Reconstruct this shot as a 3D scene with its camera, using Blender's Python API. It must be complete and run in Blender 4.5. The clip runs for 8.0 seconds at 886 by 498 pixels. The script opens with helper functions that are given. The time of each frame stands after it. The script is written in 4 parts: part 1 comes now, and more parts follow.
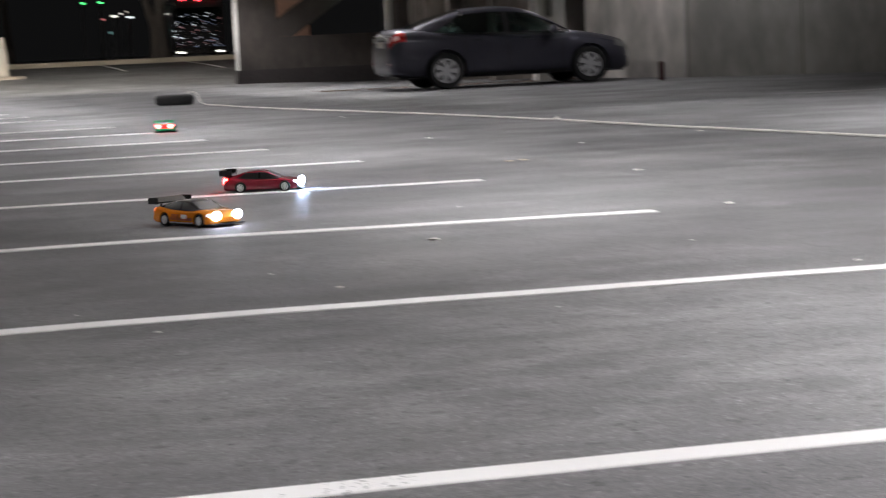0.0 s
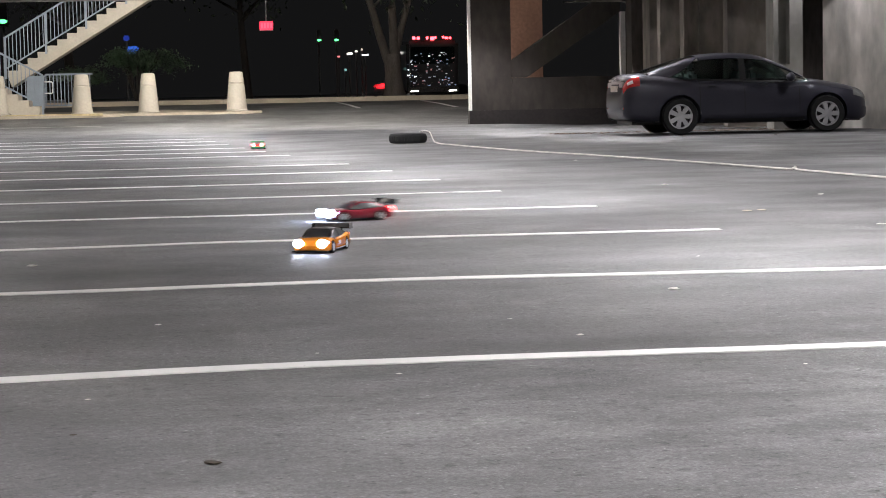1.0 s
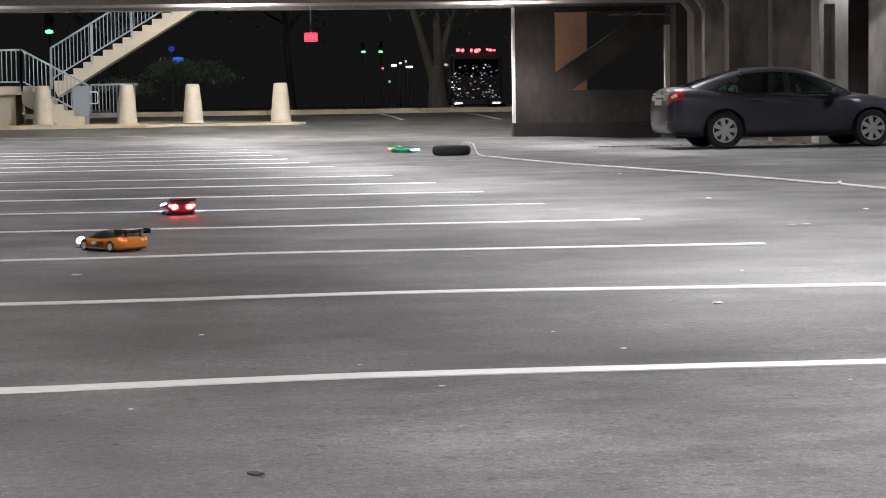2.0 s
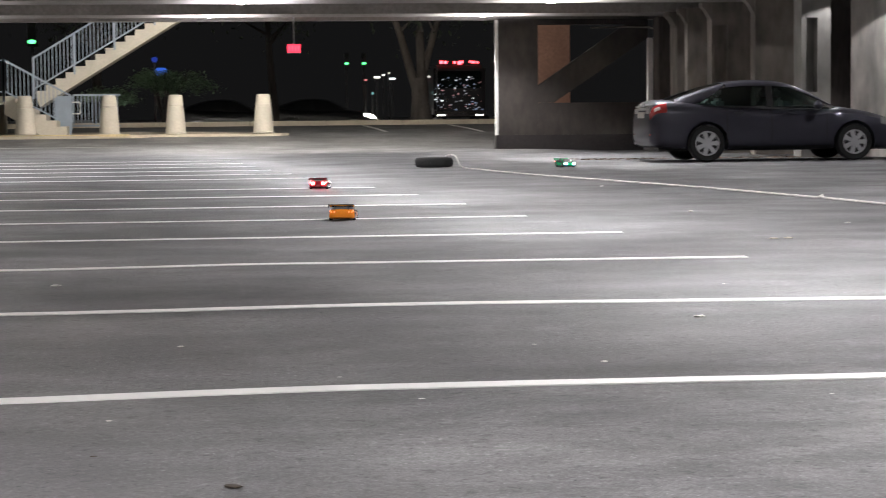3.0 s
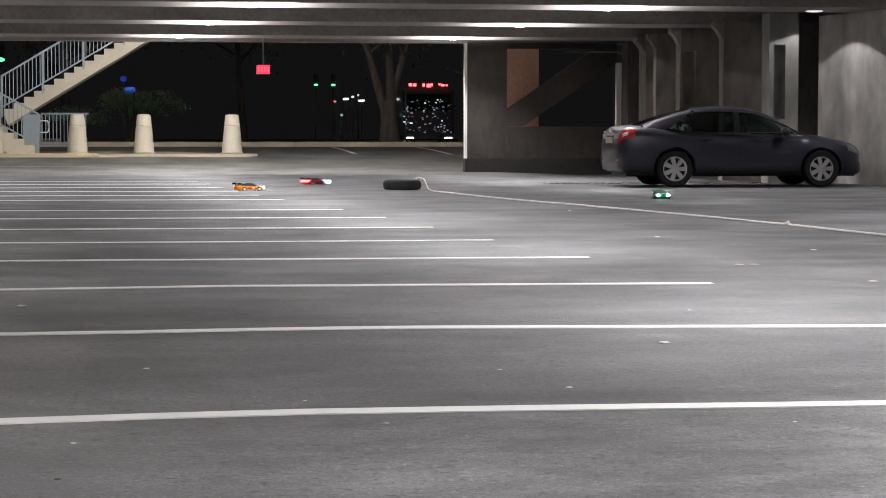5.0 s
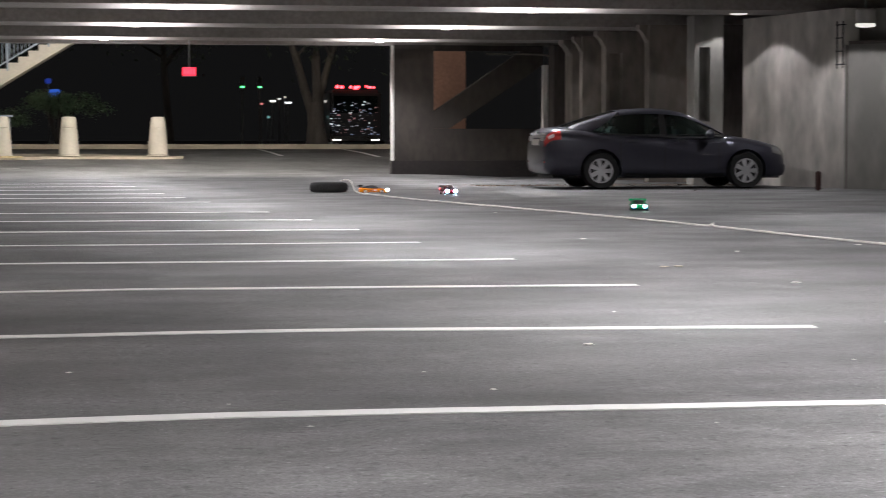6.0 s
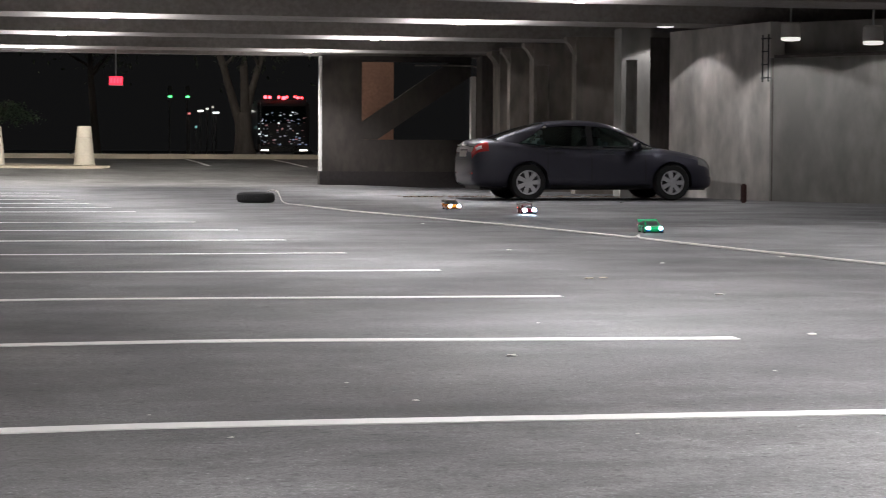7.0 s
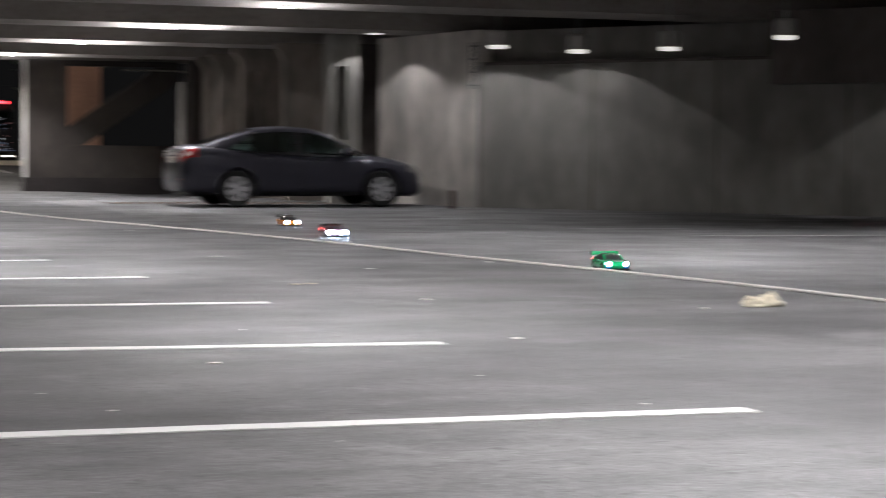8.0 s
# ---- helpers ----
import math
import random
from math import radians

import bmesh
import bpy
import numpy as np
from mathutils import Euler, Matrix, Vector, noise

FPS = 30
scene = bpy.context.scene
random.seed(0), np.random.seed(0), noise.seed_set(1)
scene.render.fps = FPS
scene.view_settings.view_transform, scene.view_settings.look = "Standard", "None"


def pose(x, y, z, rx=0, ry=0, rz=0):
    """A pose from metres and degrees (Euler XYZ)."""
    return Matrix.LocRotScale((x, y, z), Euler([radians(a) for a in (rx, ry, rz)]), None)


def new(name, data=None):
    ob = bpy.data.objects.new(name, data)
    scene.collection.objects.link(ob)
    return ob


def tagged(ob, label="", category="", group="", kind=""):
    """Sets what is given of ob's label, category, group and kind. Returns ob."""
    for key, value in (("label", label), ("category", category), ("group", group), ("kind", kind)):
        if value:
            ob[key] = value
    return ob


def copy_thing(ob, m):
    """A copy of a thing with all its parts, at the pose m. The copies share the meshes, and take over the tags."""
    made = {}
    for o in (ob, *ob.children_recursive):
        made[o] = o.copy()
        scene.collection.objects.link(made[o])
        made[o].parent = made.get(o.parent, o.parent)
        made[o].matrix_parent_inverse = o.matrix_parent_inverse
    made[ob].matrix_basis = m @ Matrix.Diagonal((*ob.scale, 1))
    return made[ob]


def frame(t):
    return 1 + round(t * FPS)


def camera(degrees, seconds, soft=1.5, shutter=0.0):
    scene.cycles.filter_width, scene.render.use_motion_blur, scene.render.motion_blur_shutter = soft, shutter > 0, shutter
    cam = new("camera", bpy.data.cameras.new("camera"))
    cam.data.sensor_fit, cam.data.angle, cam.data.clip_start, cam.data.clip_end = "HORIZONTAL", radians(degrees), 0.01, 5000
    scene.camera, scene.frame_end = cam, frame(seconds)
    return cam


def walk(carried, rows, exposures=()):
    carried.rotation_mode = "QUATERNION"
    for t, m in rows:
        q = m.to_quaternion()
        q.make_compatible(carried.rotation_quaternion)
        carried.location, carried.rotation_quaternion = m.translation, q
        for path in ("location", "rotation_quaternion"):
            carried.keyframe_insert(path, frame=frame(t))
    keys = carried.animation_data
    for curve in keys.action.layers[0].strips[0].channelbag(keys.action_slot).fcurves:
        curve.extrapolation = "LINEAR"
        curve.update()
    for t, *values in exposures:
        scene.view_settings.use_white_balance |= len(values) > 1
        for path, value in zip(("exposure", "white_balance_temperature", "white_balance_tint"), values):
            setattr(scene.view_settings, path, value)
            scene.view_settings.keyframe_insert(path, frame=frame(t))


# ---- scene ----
cam = camera(24.51, 8.0, soft=0.95, shutter=0.5)
ROWS = [
    (0.0, 0.027, -0.084, 0.872, -13.67, -5.825, 2.59),
    (0.1, 0.019, -0.086, 0.876, -12.83, -5.627, 2.56),
    (0.2, 0.012, -0.086, 0.879, -12.10, -5.470, 2.50),
    (0.3, 0.002, -0.086, 0.882, -11.12, -5.272, 2.25),
    (0.4, -0.005, -0.086, 0.883, -9.90, -5.000, 1.98),
    (0.5, -0.012, -0.095, 0.886, -8.71, -4.825, 1.68),
    (0.6, -0.015, -0.080, 0.884, -7.93, -4.675, 1.52),
    (0.7, -0.018, -0.058, 0.882, -7.44, -4.540, 1.40),
    (0.8, -0.021, -0.031, 0.884, -7.26, -4.487, 1.27),
    (1.0, -0.025, -0.006, 0.885, -7.23, -4.445, 1.16),
    (1.5, -0.032, -0.006, 0.888, -7.01, -4.365, 1.02),
    (1.7, -0.030, -0.004, 0.887, -6.21, -4.244, 1.02),
    (2.8, -0.022, 0.025, 0.881, -5.90, -3.830, 0.72),
    (3.0, -0.019, 0.026, 0.884, -6.48, -3.755, 0.58),
    (3.2, -0.025, 0.023, 0.888, -6.78, -3.712, 0.54),
    (3.5, -0.033, 0.021, 0.892, -6.84, -3.642, 0.35),
    (4.0, -0.025, 0.024, 0.891, -7.06, -3.340, 0.24),
    (4.2, -0.024, 0.022, 0.892, -7.22, -3.216, 0.20),
    (5.3, -0.017, 0.003, 0.896, -7.35, -3.100, -0.05),
    (5.5, -0.017, 0.001, 0.897, -7.40, -3.062, -0.08),
    (5.7, -0.013, 0.001, 0.897, -7.95, -3.070, -0.05),
    (6.0, -0.005, -0.001, 0.897, -9.39, -3.075, 0.00),
    (6.3, 0.002, -0.001, 0.898, -10.16, -3.040, -0.10),
    (6.5, 0.005, -0.002, 0.897, -10.60, -2.911, -0.20),
    (7.0, 0.015, 0.000, 0.896, -11.39, -2.761, -0.30),
    (7.3, 0.024, 0.024, 0.896, -12.29, -2.680, -0.34),
    (7.5, 0.030, 0.037, 0.895, -13.23, -2.600, -0.39),
    (7.7, 0.050, 0.087, 0.889, -15.10, -2.560, -0.42),
    (7.8, 0.062, 0.115, 0.888, -16.42, -2.535, -0.43),
    (7.9, 0.070, 0.120, 0.882, -17.89, -2.515, -0.44),
    (8.0, 0.085, 0.120, 0.882, -19.47, -2.513, -0.44),
]
walk(cam, [(t, pose(x, y, z, 90 + pitch, roll, yaw)) for t, x, y, z, yaw, pitch, roll in ROWS],
     exposures=[(0, -0.25), (0.3, -0.02), (0.6, 0.25), (1.5, 0.3), (2.8, 0.3), (3.5, 0.22), (4.0, 0.02), (7.4, 0.0), (8.0, -0.1)])

# ---- night sky and lamps ----
world = bpy.data.worlds.new("night")
scene.world = world
world.use_nodes = True
world.node_tree.nodes["Background"].inputs[0].default_value = (0.12, 0.12, 0.125, 1)
world.node_tree.nodes["Background"].inputs[1].default_value = 0.045

BEAM_ROWS = [49.3 - 5.93 * k for k in range(11)]
LAMP_POWER = 780.0
GLOW_POWER = 470.0
LAMP_COLOUR = (0.99, 0.972, 1.015)
LAMP_Z = 3.19
LAMP_SPOTS = []
for yb in BEAM_ROWS:
    for n in (-2, -1, 0, 1, 2):
        xl = 1.3 - 0.11 * (yb - 37.4) + 6.6 * n
        if n == -2 or n == 2 and yb > 24:
            continue
        LAMP_SPOTS.append((xl, yb))


def lamp(name, kind, power, place, colour=LAMP_COLOUR, size=0.08):
    data = bpy.data.lights.new(name, kind)
    data.energy, data.color, data.shadow_soft_size = power, colour, size
    ob = new(name, data)
    ob.matrix_basis = place
    return ob


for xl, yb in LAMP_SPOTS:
    # each lamp's share of power, set by hand for the floor's brightness
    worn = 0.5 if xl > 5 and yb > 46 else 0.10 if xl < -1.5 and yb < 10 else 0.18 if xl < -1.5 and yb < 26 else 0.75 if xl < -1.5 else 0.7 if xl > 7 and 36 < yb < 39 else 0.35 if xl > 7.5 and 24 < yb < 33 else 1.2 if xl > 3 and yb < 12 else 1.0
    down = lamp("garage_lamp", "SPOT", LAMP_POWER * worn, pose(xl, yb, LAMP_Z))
    down.data.spot_size, down.data.spot_blend = radians(134), 0.5
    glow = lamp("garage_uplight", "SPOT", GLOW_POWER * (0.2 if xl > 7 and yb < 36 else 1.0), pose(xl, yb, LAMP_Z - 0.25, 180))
    glow.data.spot_size, glow.data.spot_blend = radians(170), 0.3
# downlights close to the walls: a sharp cut-off draws scallops on the concrete (x, y, z, power, beam)
WALL_LIGHTS = [(11.97, 37.75, 3.3), (13.0, 33.8, 2.86), (13.88, 32.28, 2.73), (14.74, 30.5, 2.71), (15.5, 28.0, 2.78)]
# the last two have no fixture and are added to brighten the piers
WALL_AND_FILL_LAMPS = [(11.97, 37.75, 3.17, 46, 126), (12.28, 34.46, 3.2, 115, 132), (13.88, 32.99, 3.15, 42, 123), (18.46, 26.85, 3.15, 110, 123), (10.7, 39.9, 3.2, 14, 128), (9.9, 46.3, 3.3, 30, 130)]
for x, y, z, power, beam in WALL_AND_FILL_LAMPS:
    spot = lamp("wall_or_fill_lamp", "SPOT", power, pose(x, y, z), size=0.05)
    spot.data.spot_size, spot.data.spot_blend = radians(beam), 0.1
# unseen lamps added on the garage edge's outer face for the lot and the stairs
UNSEEN_EDGE_LAMPS = [(-6.2, 52.45, 3.75), (0.2, 52.45, 3.75), (4.9, 52.45, 3.75)]
for x, y, z in UNSEEN_EDGE_LAMPS:
    lamp("unseen_edge_lamp", "POINT", 600 if x > 3 else 1350 if x > -3 else 170, pose(x, y, z), (1.0, 0.95, 0.88), 0.1)


# ---- materials ----
def nodes_of(name):
    m = bpy.data.materials.new(name)
    m.use_nodes = True
    return m, m.node_tree.nodes, m.node_tree.links, m.node_tree.nodes["Principled BSDF"]


def surface(name, colour, rough=0.6, metal=0.0, spread=0.25, fine=60.0, coarse=1.5, bump=0.15, coat=0.0, streak=None):
    """Paint or stone with two scales of variation and fine relief, in world metres."""
    m, nd, ln, p = nodes_of(name)
    geo = nd.new("ShaderNodeNewGeometry")
    tex = nd.new("ShaderNodeTexCoord")
    mapping = nd.new("ShaderNodeMapping")
    mapping.inputs["Scale"].default_value = streak or (1, 1, 1)
    ln.new(tex.outputs["Object"], mapping.inputs["Vector"])
    a, b = nd.new("ShaderNodeTexNoise"), nd.new("ShaderNodeTexNoise")
    a.inputs["Scale"].default_value, b.inputs["Scale"].default_value = fine, coarse
    a.inputs["Detail"].default_value, b.inputs["Detail"].default_value = 4, 5
    for t in (a, b):
        ln.new(mapping.outputs[0], t.inputs["Vector"])
    mul = nd.new("ShaderNodeMath")
    mul.operation = "MULTIPLY"
    ln.new(a.outputs["Fac"], mul.inputs[0])
    ln.new(b.outputs["Fac"], mul.inputs[1])
    ramp = nd.new("ShaderNodeMapRange")
    ramp.inputs["From Min"].default_value, ramp.inputs["From Max"].default_value = 0.12, 0.4
    ramp.inputs["To Min"].default_value, ramp.inputs["To Max"].default_value = 1 - spread, 1 + spread
    ln.new(mul.outputs[0], ramp.inputs["Value"])
    mix = nd.new("ShaderNodeVectorMath")
    mix.operation = "SCALE"
    mix.inputs[0].default_value = colour
    ln.new(ramp.outputs[0], mix.inputs["Scale"])
    ln.new(mix.outputs[0], p.inputs["Base Color"])
    p.inputs["Roughness"].default_value, p.inputs["Metallic"].default_value = rough, metal
    p.inputs["Coat Weight"].default_value = coat
    if bump:
        bn = nd.new("ShaderNodeBump")
        bn.inputs["Strength"].default_value, bn.inputs["Distance"].default_value = bump, 0.01
        ln.new(a.outputs["Fac"], bn.inputs["Height"])
        ln.new(bn.outputs[0], p.inputs["Normal"])
    return m


def glowing(name, colour, strength):
    m, nd, ln, p = nodes_of(name)
    p.inputs["Base Color"].default_value = (*colour, 1)
    p.inputs["Emission Color"].default_value = (*colour, 1)
    p.inputs["Emission Strength"].default_value = strength
    return m


def asphalt_material():
    m, nd, ln, p = nodes_of("asphalt")
    tex = nd.new("ShaderNodeTexCoord")

    def noise_at(scale, detail=4, stretch=(1, 1, 1), rough=0.55):
        mp = nd.new("ShaderNodeMapping")
        mp.inputs["Scale"].default_value = stretch
        ln.new(tex.outputs["Object"], mp.inputs["Vector"])
        t = nd.new("ShaderNodeTexNoise")
        t.inputs["Scale"].default_value, t.inputs["Detail"].default_value = scale, detail
        t.inputs["Roughness"].default_value = rough
        ln.new(mp.outputs[0], t.inputs["Vector"])
        return t.outputs["Fac"]

    def ranged(value, lo, hi, to_lo, to_hi):
        r = nd.new("ShaderNodeMapRange")
        for key, v in zip(("From Min", "From Max", "To Min", "To Max"), (lo, hi, to_lo, to_hi)):
            r.inputs[key].default_value = v
        ln.new(value, r.inputs["Value"])
        return r.outputs[0]

    def times(u, v):
        r = nd.new("ShaderNodeMath")
        r.operation = "MULTIPLY"
        ln.new(u, r.inputs[0])
        ln.new(v, r.inputs[1])
        return r.outputs[0]

    grain = times(ranged(noise_at(105, 2), 0.40, 0.62, 0.82, 1.20), ranged(noise_at(36, 3), 0.38, 0.62, 0.86, 1.15))
    blotch = ranged(noise_at(0.55, 6), 0.38, 0.64, 0.74, 1.28)
    smear = ranged(noise_at(0.8, 5, (0.5, 2.2, 1)), 0.35, 0.68, 0.85, 1.16)
    dust = times(ranged(noise_at(26, 3), 0.60, 0.74, 1.0, 1.5), ranged(noise_at(62, 1), 0.66, 0.74, 1.0, 1.9))
    patch = ranged(noise_at(1.3, 5, (1, 0.8, 1), 0.7), 0.54, 0.70, 1.0, 1.4)
    # a pale scuffed patch near the second line, enlarged so its colour adds light
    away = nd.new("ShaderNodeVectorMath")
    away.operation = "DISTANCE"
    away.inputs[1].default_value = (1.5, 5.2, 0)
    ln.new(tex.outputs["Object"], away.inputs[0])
    scuff_and_light = times(ranged(away.outputs["Value"], 0.3, 2.4, 1, 0), ranged(noise_at(3.2, 6, (1, 1.7, 1), 0.65), 0.36, 0.64, 0.05, 0.75))
    scuff_and_light = ranged(scuff_and_light, 0, 1, 1, 2)
    pits = times(ranged(noise_at(17, 2), 0.62, 0.69, 1.0, 0.6), ranged(noise_at(48, 1, (0.7, 1, 1)), 0.69, 0.73, 1.0, 0.35))
    total = times(times(times(grain, blotch), times(patch, pits)), times(times(smear, dust), scuff_and_light))
    mix = nd.new("ShaderNodeVectorMath")
    mix.operation = "SCALE"
    mix.inputs[0].default_value = (0.118, 0.116, 0.1175)
    ln.new(total, mix.inputs["Scale"])
    ln.new(mix.outputs[0], p.inputs["Base Color"])
    ln.new(ranged(noise_at(0.9, 4), 0.3, 0.7, 0.5, 0.72), p.inputs["Roughness"])
    p.inputs["Specular IOR Level"].default_value = 0.45
    bn = nd.new("ShaderNodeBump")
    bn.inputs["Strength"].default_value, bn.inputs["Distance"].default_value = 0.38, 0.006
    ln.new(noise_at(140, 3), bn.inputs["Height"])
    ln.new(bn.outputs[0], p.inputs["Normal"])
    return m


def worn_paint(name, colour, bare=(0.10, 0.097, 0.092)):
    """Road paint with gaps through which the asphalt shows."""
    m, nd, ln, p = nodes_of(name)
    tex = nd.new("ShaderNodeTexCoord")
    fine, broad = nd.new("ShaderNodeTexNoise"), nd.new("ShaderNodeTexNoise")
    fine.inputs["Scale"].default_value, broad.inputs["Scale"].default_value = 55, 1.7
    fine.inputs["Detail"].default_value = 5
    add = nd.new("ShaderNodeMath")
    for i, t in enumerate((fine, broad)):
        ln.new(tex.outputs["Object"], t.inputs["Vector"])
        ln.new(t.outputs["Fac"], add.inputs[i])
    r = nd.new("ShaderNodeMapRange")
    r.inputs["From Min"].default_value, r.inputs["From Max"].default_value = 0.58, 0.74
    ln.new(add.outputs[0], r.inputs["Value"])
    mix = nd.new("ShaderNodeMix")
    mix.data_type = "RGBA"
    mix.inputs["A"].default_value, mix.inputs["B"].default_value = (*bare, 1), (*colour, 1)
    ln.new(r.outputs[0], mix.inputs["Factor"])
    ln.new(mix.outputs["Result"], p.inputs["Base Color"])
    p.inputs["Roughness"].default_value = 0.6
    return m


def glass_material(name, tint, clear):
    m, nd, ln, p = nodes_of(name)
    nd.remove(p)
    clearn, gloss, mix = nd.new("ShaderNodeBsdfTransparent"), nd.new("ShaderNodeBsdfGlossy"), nd.new("ShaderNodeMixShader")
    clearn.inputs[0].default_value = (*tint, 1)
    gloss.inputs["Roughness"].default_value = 0.04
    gloss.inputs["Color"].default_value = (0.9, 0.95, 0.95, 1)
    fres = nd.new("ShaderNodeFresnel")
    fres.inputs[0].default_value = clear
    ln.new(fres.outputs[0], mix.inputs[0])
    ln.new(clearn.outputs[0], mix.inputs[1])
    ln.new(gloss.outputs[0], mix.inputs[2])
    ln.new(mix.outputs[0], nd["Material Output"].inputs["Surface"])
    return m


ASPHALT = asphalt_material()
LINE_PAINT = worn_paint("line_paint", (0.84, 0.83, 0.81))
FAINT_PAINT = worn_paint("faint_line_paint", (0.34, 0.34, 0.32))
CONCRETE = surface("concrete", (0.25, 0.24, 0.22), 0.85, spread=0.28, fine=3.2, coarse=0.7, bump=0.15, streak=(1.0, 1.0, 0.5))
BEAM_CONCRETE = surface("beam_concrete", (0.30, 0.275, 0.25), 0.9, spread=0.2, fine=12, coarse=0.7, bump=0.2)
PIER_CONCRETE = surface("pier_concrete", (0.24, 0.21, 0.18), 0.9, spread=0.45, fine=3, coarse=0.8, bump=0.15, streak=(1.2, 1.2, 0.5))
# shade put into the colour for recess, corner, ledge and beam; dark for joints
SHADE_AND_JOINT_CONCRETE = surface("stained_shade_and_joint_concrete", (0.105, 0.09, 0.08), 0.9, spread=0.3, fine=8, coarse=0.9, bump=0.25, streak=(1.5, 1.5, 0.4))
PLINTH = surface("dark_plinth_paint", (0.022, 0.018, 0.017), 0.8, spread=0.3, fine=14, coarse=1.0)
PALE_CONCRETE = surface("pale_concrete", (0.53, 0.50, 0.46), 0.85, spread=0.38, fine=2.2, coarse=0.9, bump=0.15, streak=(1.0, 1.0, 0.6))
# light on the wall ends put into white; also a pale tube
LIT_END_AND_TUBE_WHITE = surface("lit_end_and_tube_white", (0.72, 0.71, 0.68), 0.7, spread=0.1, fine=20, coarse=2)
CREAM_CONCRETE = surface("cream_concrete", (0.47, 0.43, 0.36), 0.85, spread=0.09, fine=18, coarse=2, bump=0.3)
KERB_CONCRETE = surface("kerb_concrete", (0.42, 0.37, 0.29), 0.9, spread=0.22, fine=30, coarse=1.2, bump=0.3)
ORANGE_WALL = surface("terracotta_plaster", (0.30, 0.16, 0.11), 0.85, spread=0.18, fine=12, coarse=1.5)
RAIL_PAINT = surface("blue_grey_rail_paint", (0.25, 0.29, 0.34), 0.45, 0.2, spread=0.1, fine=30, coarse=4, bump=0.05)
RUBBER = surface("rubber", (0.008, 0.008, 0.008), 0.9, spread=0.25, fine=60, coarse=6, bump=0.2)
ROPE = surface("rope_fibre", (0.62, 0.60, 0.55), 0.9, spread=0.2, fine=160, coarse=8, bump=0.4)
PAPER = surface("litter_paper", (0.75, 0.73, 0.68), 0.8, spread=0.1, fine=40, coarse=8)
CLOTH = surface("cream_cloth", (0.66, 0.60, 0.46), 0.9, spread=0.2, fine=50, coarse=10, bump=0.4)
LEAF = surface("dry_leaf", (0.05, 0.038, 0.025), 0.8, spread=0.3, fine=60, coarse=12)
METAL = surface("galvanised_metal", (0.45, 0.46, 0.46), 0.4, 0.8, spread=0.15, fine=30, coarse=4)
CHROME = surface("chrome", (0.8, 0.8, 0.8), 0.12, 1.0, spread=0.05, fine=20, coarse=3, bump=0)
SILVER = surface("silver_wheel_paint", (0.80, 0.80, 0.82), 0.24, 0.7, spread=0.06, fine=30, coarse=6, bump=0)
BLACK_PLASTIC = surface("black_plastic", (0.012, 0.012, 0.013), 0.45, spread=0.2, fine=60, coarse=5, bump=0.05)
CAR_PAINT = surface("slate_grey_metallic_paint", (0.044, 0.044, 0.060), 0.36, 0.5, spread=0.05, fine=300, coarse=3, bump=0, coat=0.45)
NIGHT_PAINT = surface("black_car_paint", (0.01, 0.01, 0.012), 0.35, 0.2, spread=0.05, bump=0, coat=0.5)
SEAT_CLOTH = surface("grey_seat_cloth", (0.30, 0.31, 0.30), 0.9, spread=0.15, fine=60, coarse=8)
WINDOW = glass_material("car_glass", (0.26, 0.34, 0.32), 1.5)
HANDLE_PAINT = surface("handle_paint", (0.04, 0.042, 0.05), 0.6, 0.2, spread=0.05, bump=0)
CHROME_DULL = surface("worn_chrome", (0.6, 0.6, 0.62), 0.28, 0.9, spread=0.1, fine=30, coarse=4, bump=0)
TAIL_RED = surface("red_lamp_lens", (0.45, 0.02, 0.02), 0.15, spread=0.1, fine=50, coarse=6, bump=0, coat=1.0)
# pale pink painted in for a reflection on the tail lamp
PINK_REFLECTION = surface("pale_lens_reflection", (0.95, 0.78, 0.76), 0.3, spread=0.05, bump=0, coat=1.0)
LAMP_CLEAR = surface("clear_lamp_lens", (0.22, 0.22, 0.22), 0.12, 0.3, spread=0.1, fine=50, coarse=6, bump=0, coat=1.0)
BARK = surface("bark", (0.07, 0.06, 0.053), 0.95, spread=0.4, fine=20, coarse=2, bump=0.6, streak=(3, 3, 0.5))
# the same bark with night shade put into its colour
SHADED_BARK = surface("shaded_bark", (0.022, 0.018, 0.016), 0.95, spread=0.4, fine=20, coarse=2, bump=0.6, streak=(3, 3, 0.5))
FOLIAGE = surface("dark_foliage", (0.02, 0.03, 0.014), 0.7, spread=0.4, fine=8, coarse=1)
SOIL = surface("dark_soil", (0.035, 0.03, 0.024), 0.95, spread=0.4, fine=8, coarse=0.7, bump=0.5)
RED_BLOCK = surface("faded_red_paint", (0.07, 0.03, 0.026), 0.8, spread=0.3, fine=20, coarse=3)
REFRACTOR = glowing("lit_refractor", (1.0, 0.97, 0.92), 9.0)
SIGN_LETTER = glowing("sign_letter_glow", (1.0, 0.10, 0.16), 1.2)
EXIT_GLOW = glowing("red_sign_glow", (1.0, 0.045, 0.09), 1.4)


# ---- mesh helpers ----
def part(name, bm, material, parent=None, label="", smooth=None, category="", kind="", group=""):
    me = bpy.data.meshes.new(name)
    bm.normal_update()
    bm.to_mesh(me)
    bm.free()
    for m in material if isinstance(material, (list, tuple)) else (material,):
        me.materials.append(m)
    if smooth is not None:
        for p in me.polygons:
            p.use_smooth = True
        me.set_sharp_from_angle(angle=radians(smooth))
    ob = new(name, me)
    ob.parent = parent
    return tagged(ob, label, category, group, kind)


def empty(name, label, category, group="", place=None):
    ob = new(name)
    ob.empty_display_size = 0.1
    if place is not None:
        ob.matrix_basis = place
    return tagged(ob, label, category, group)


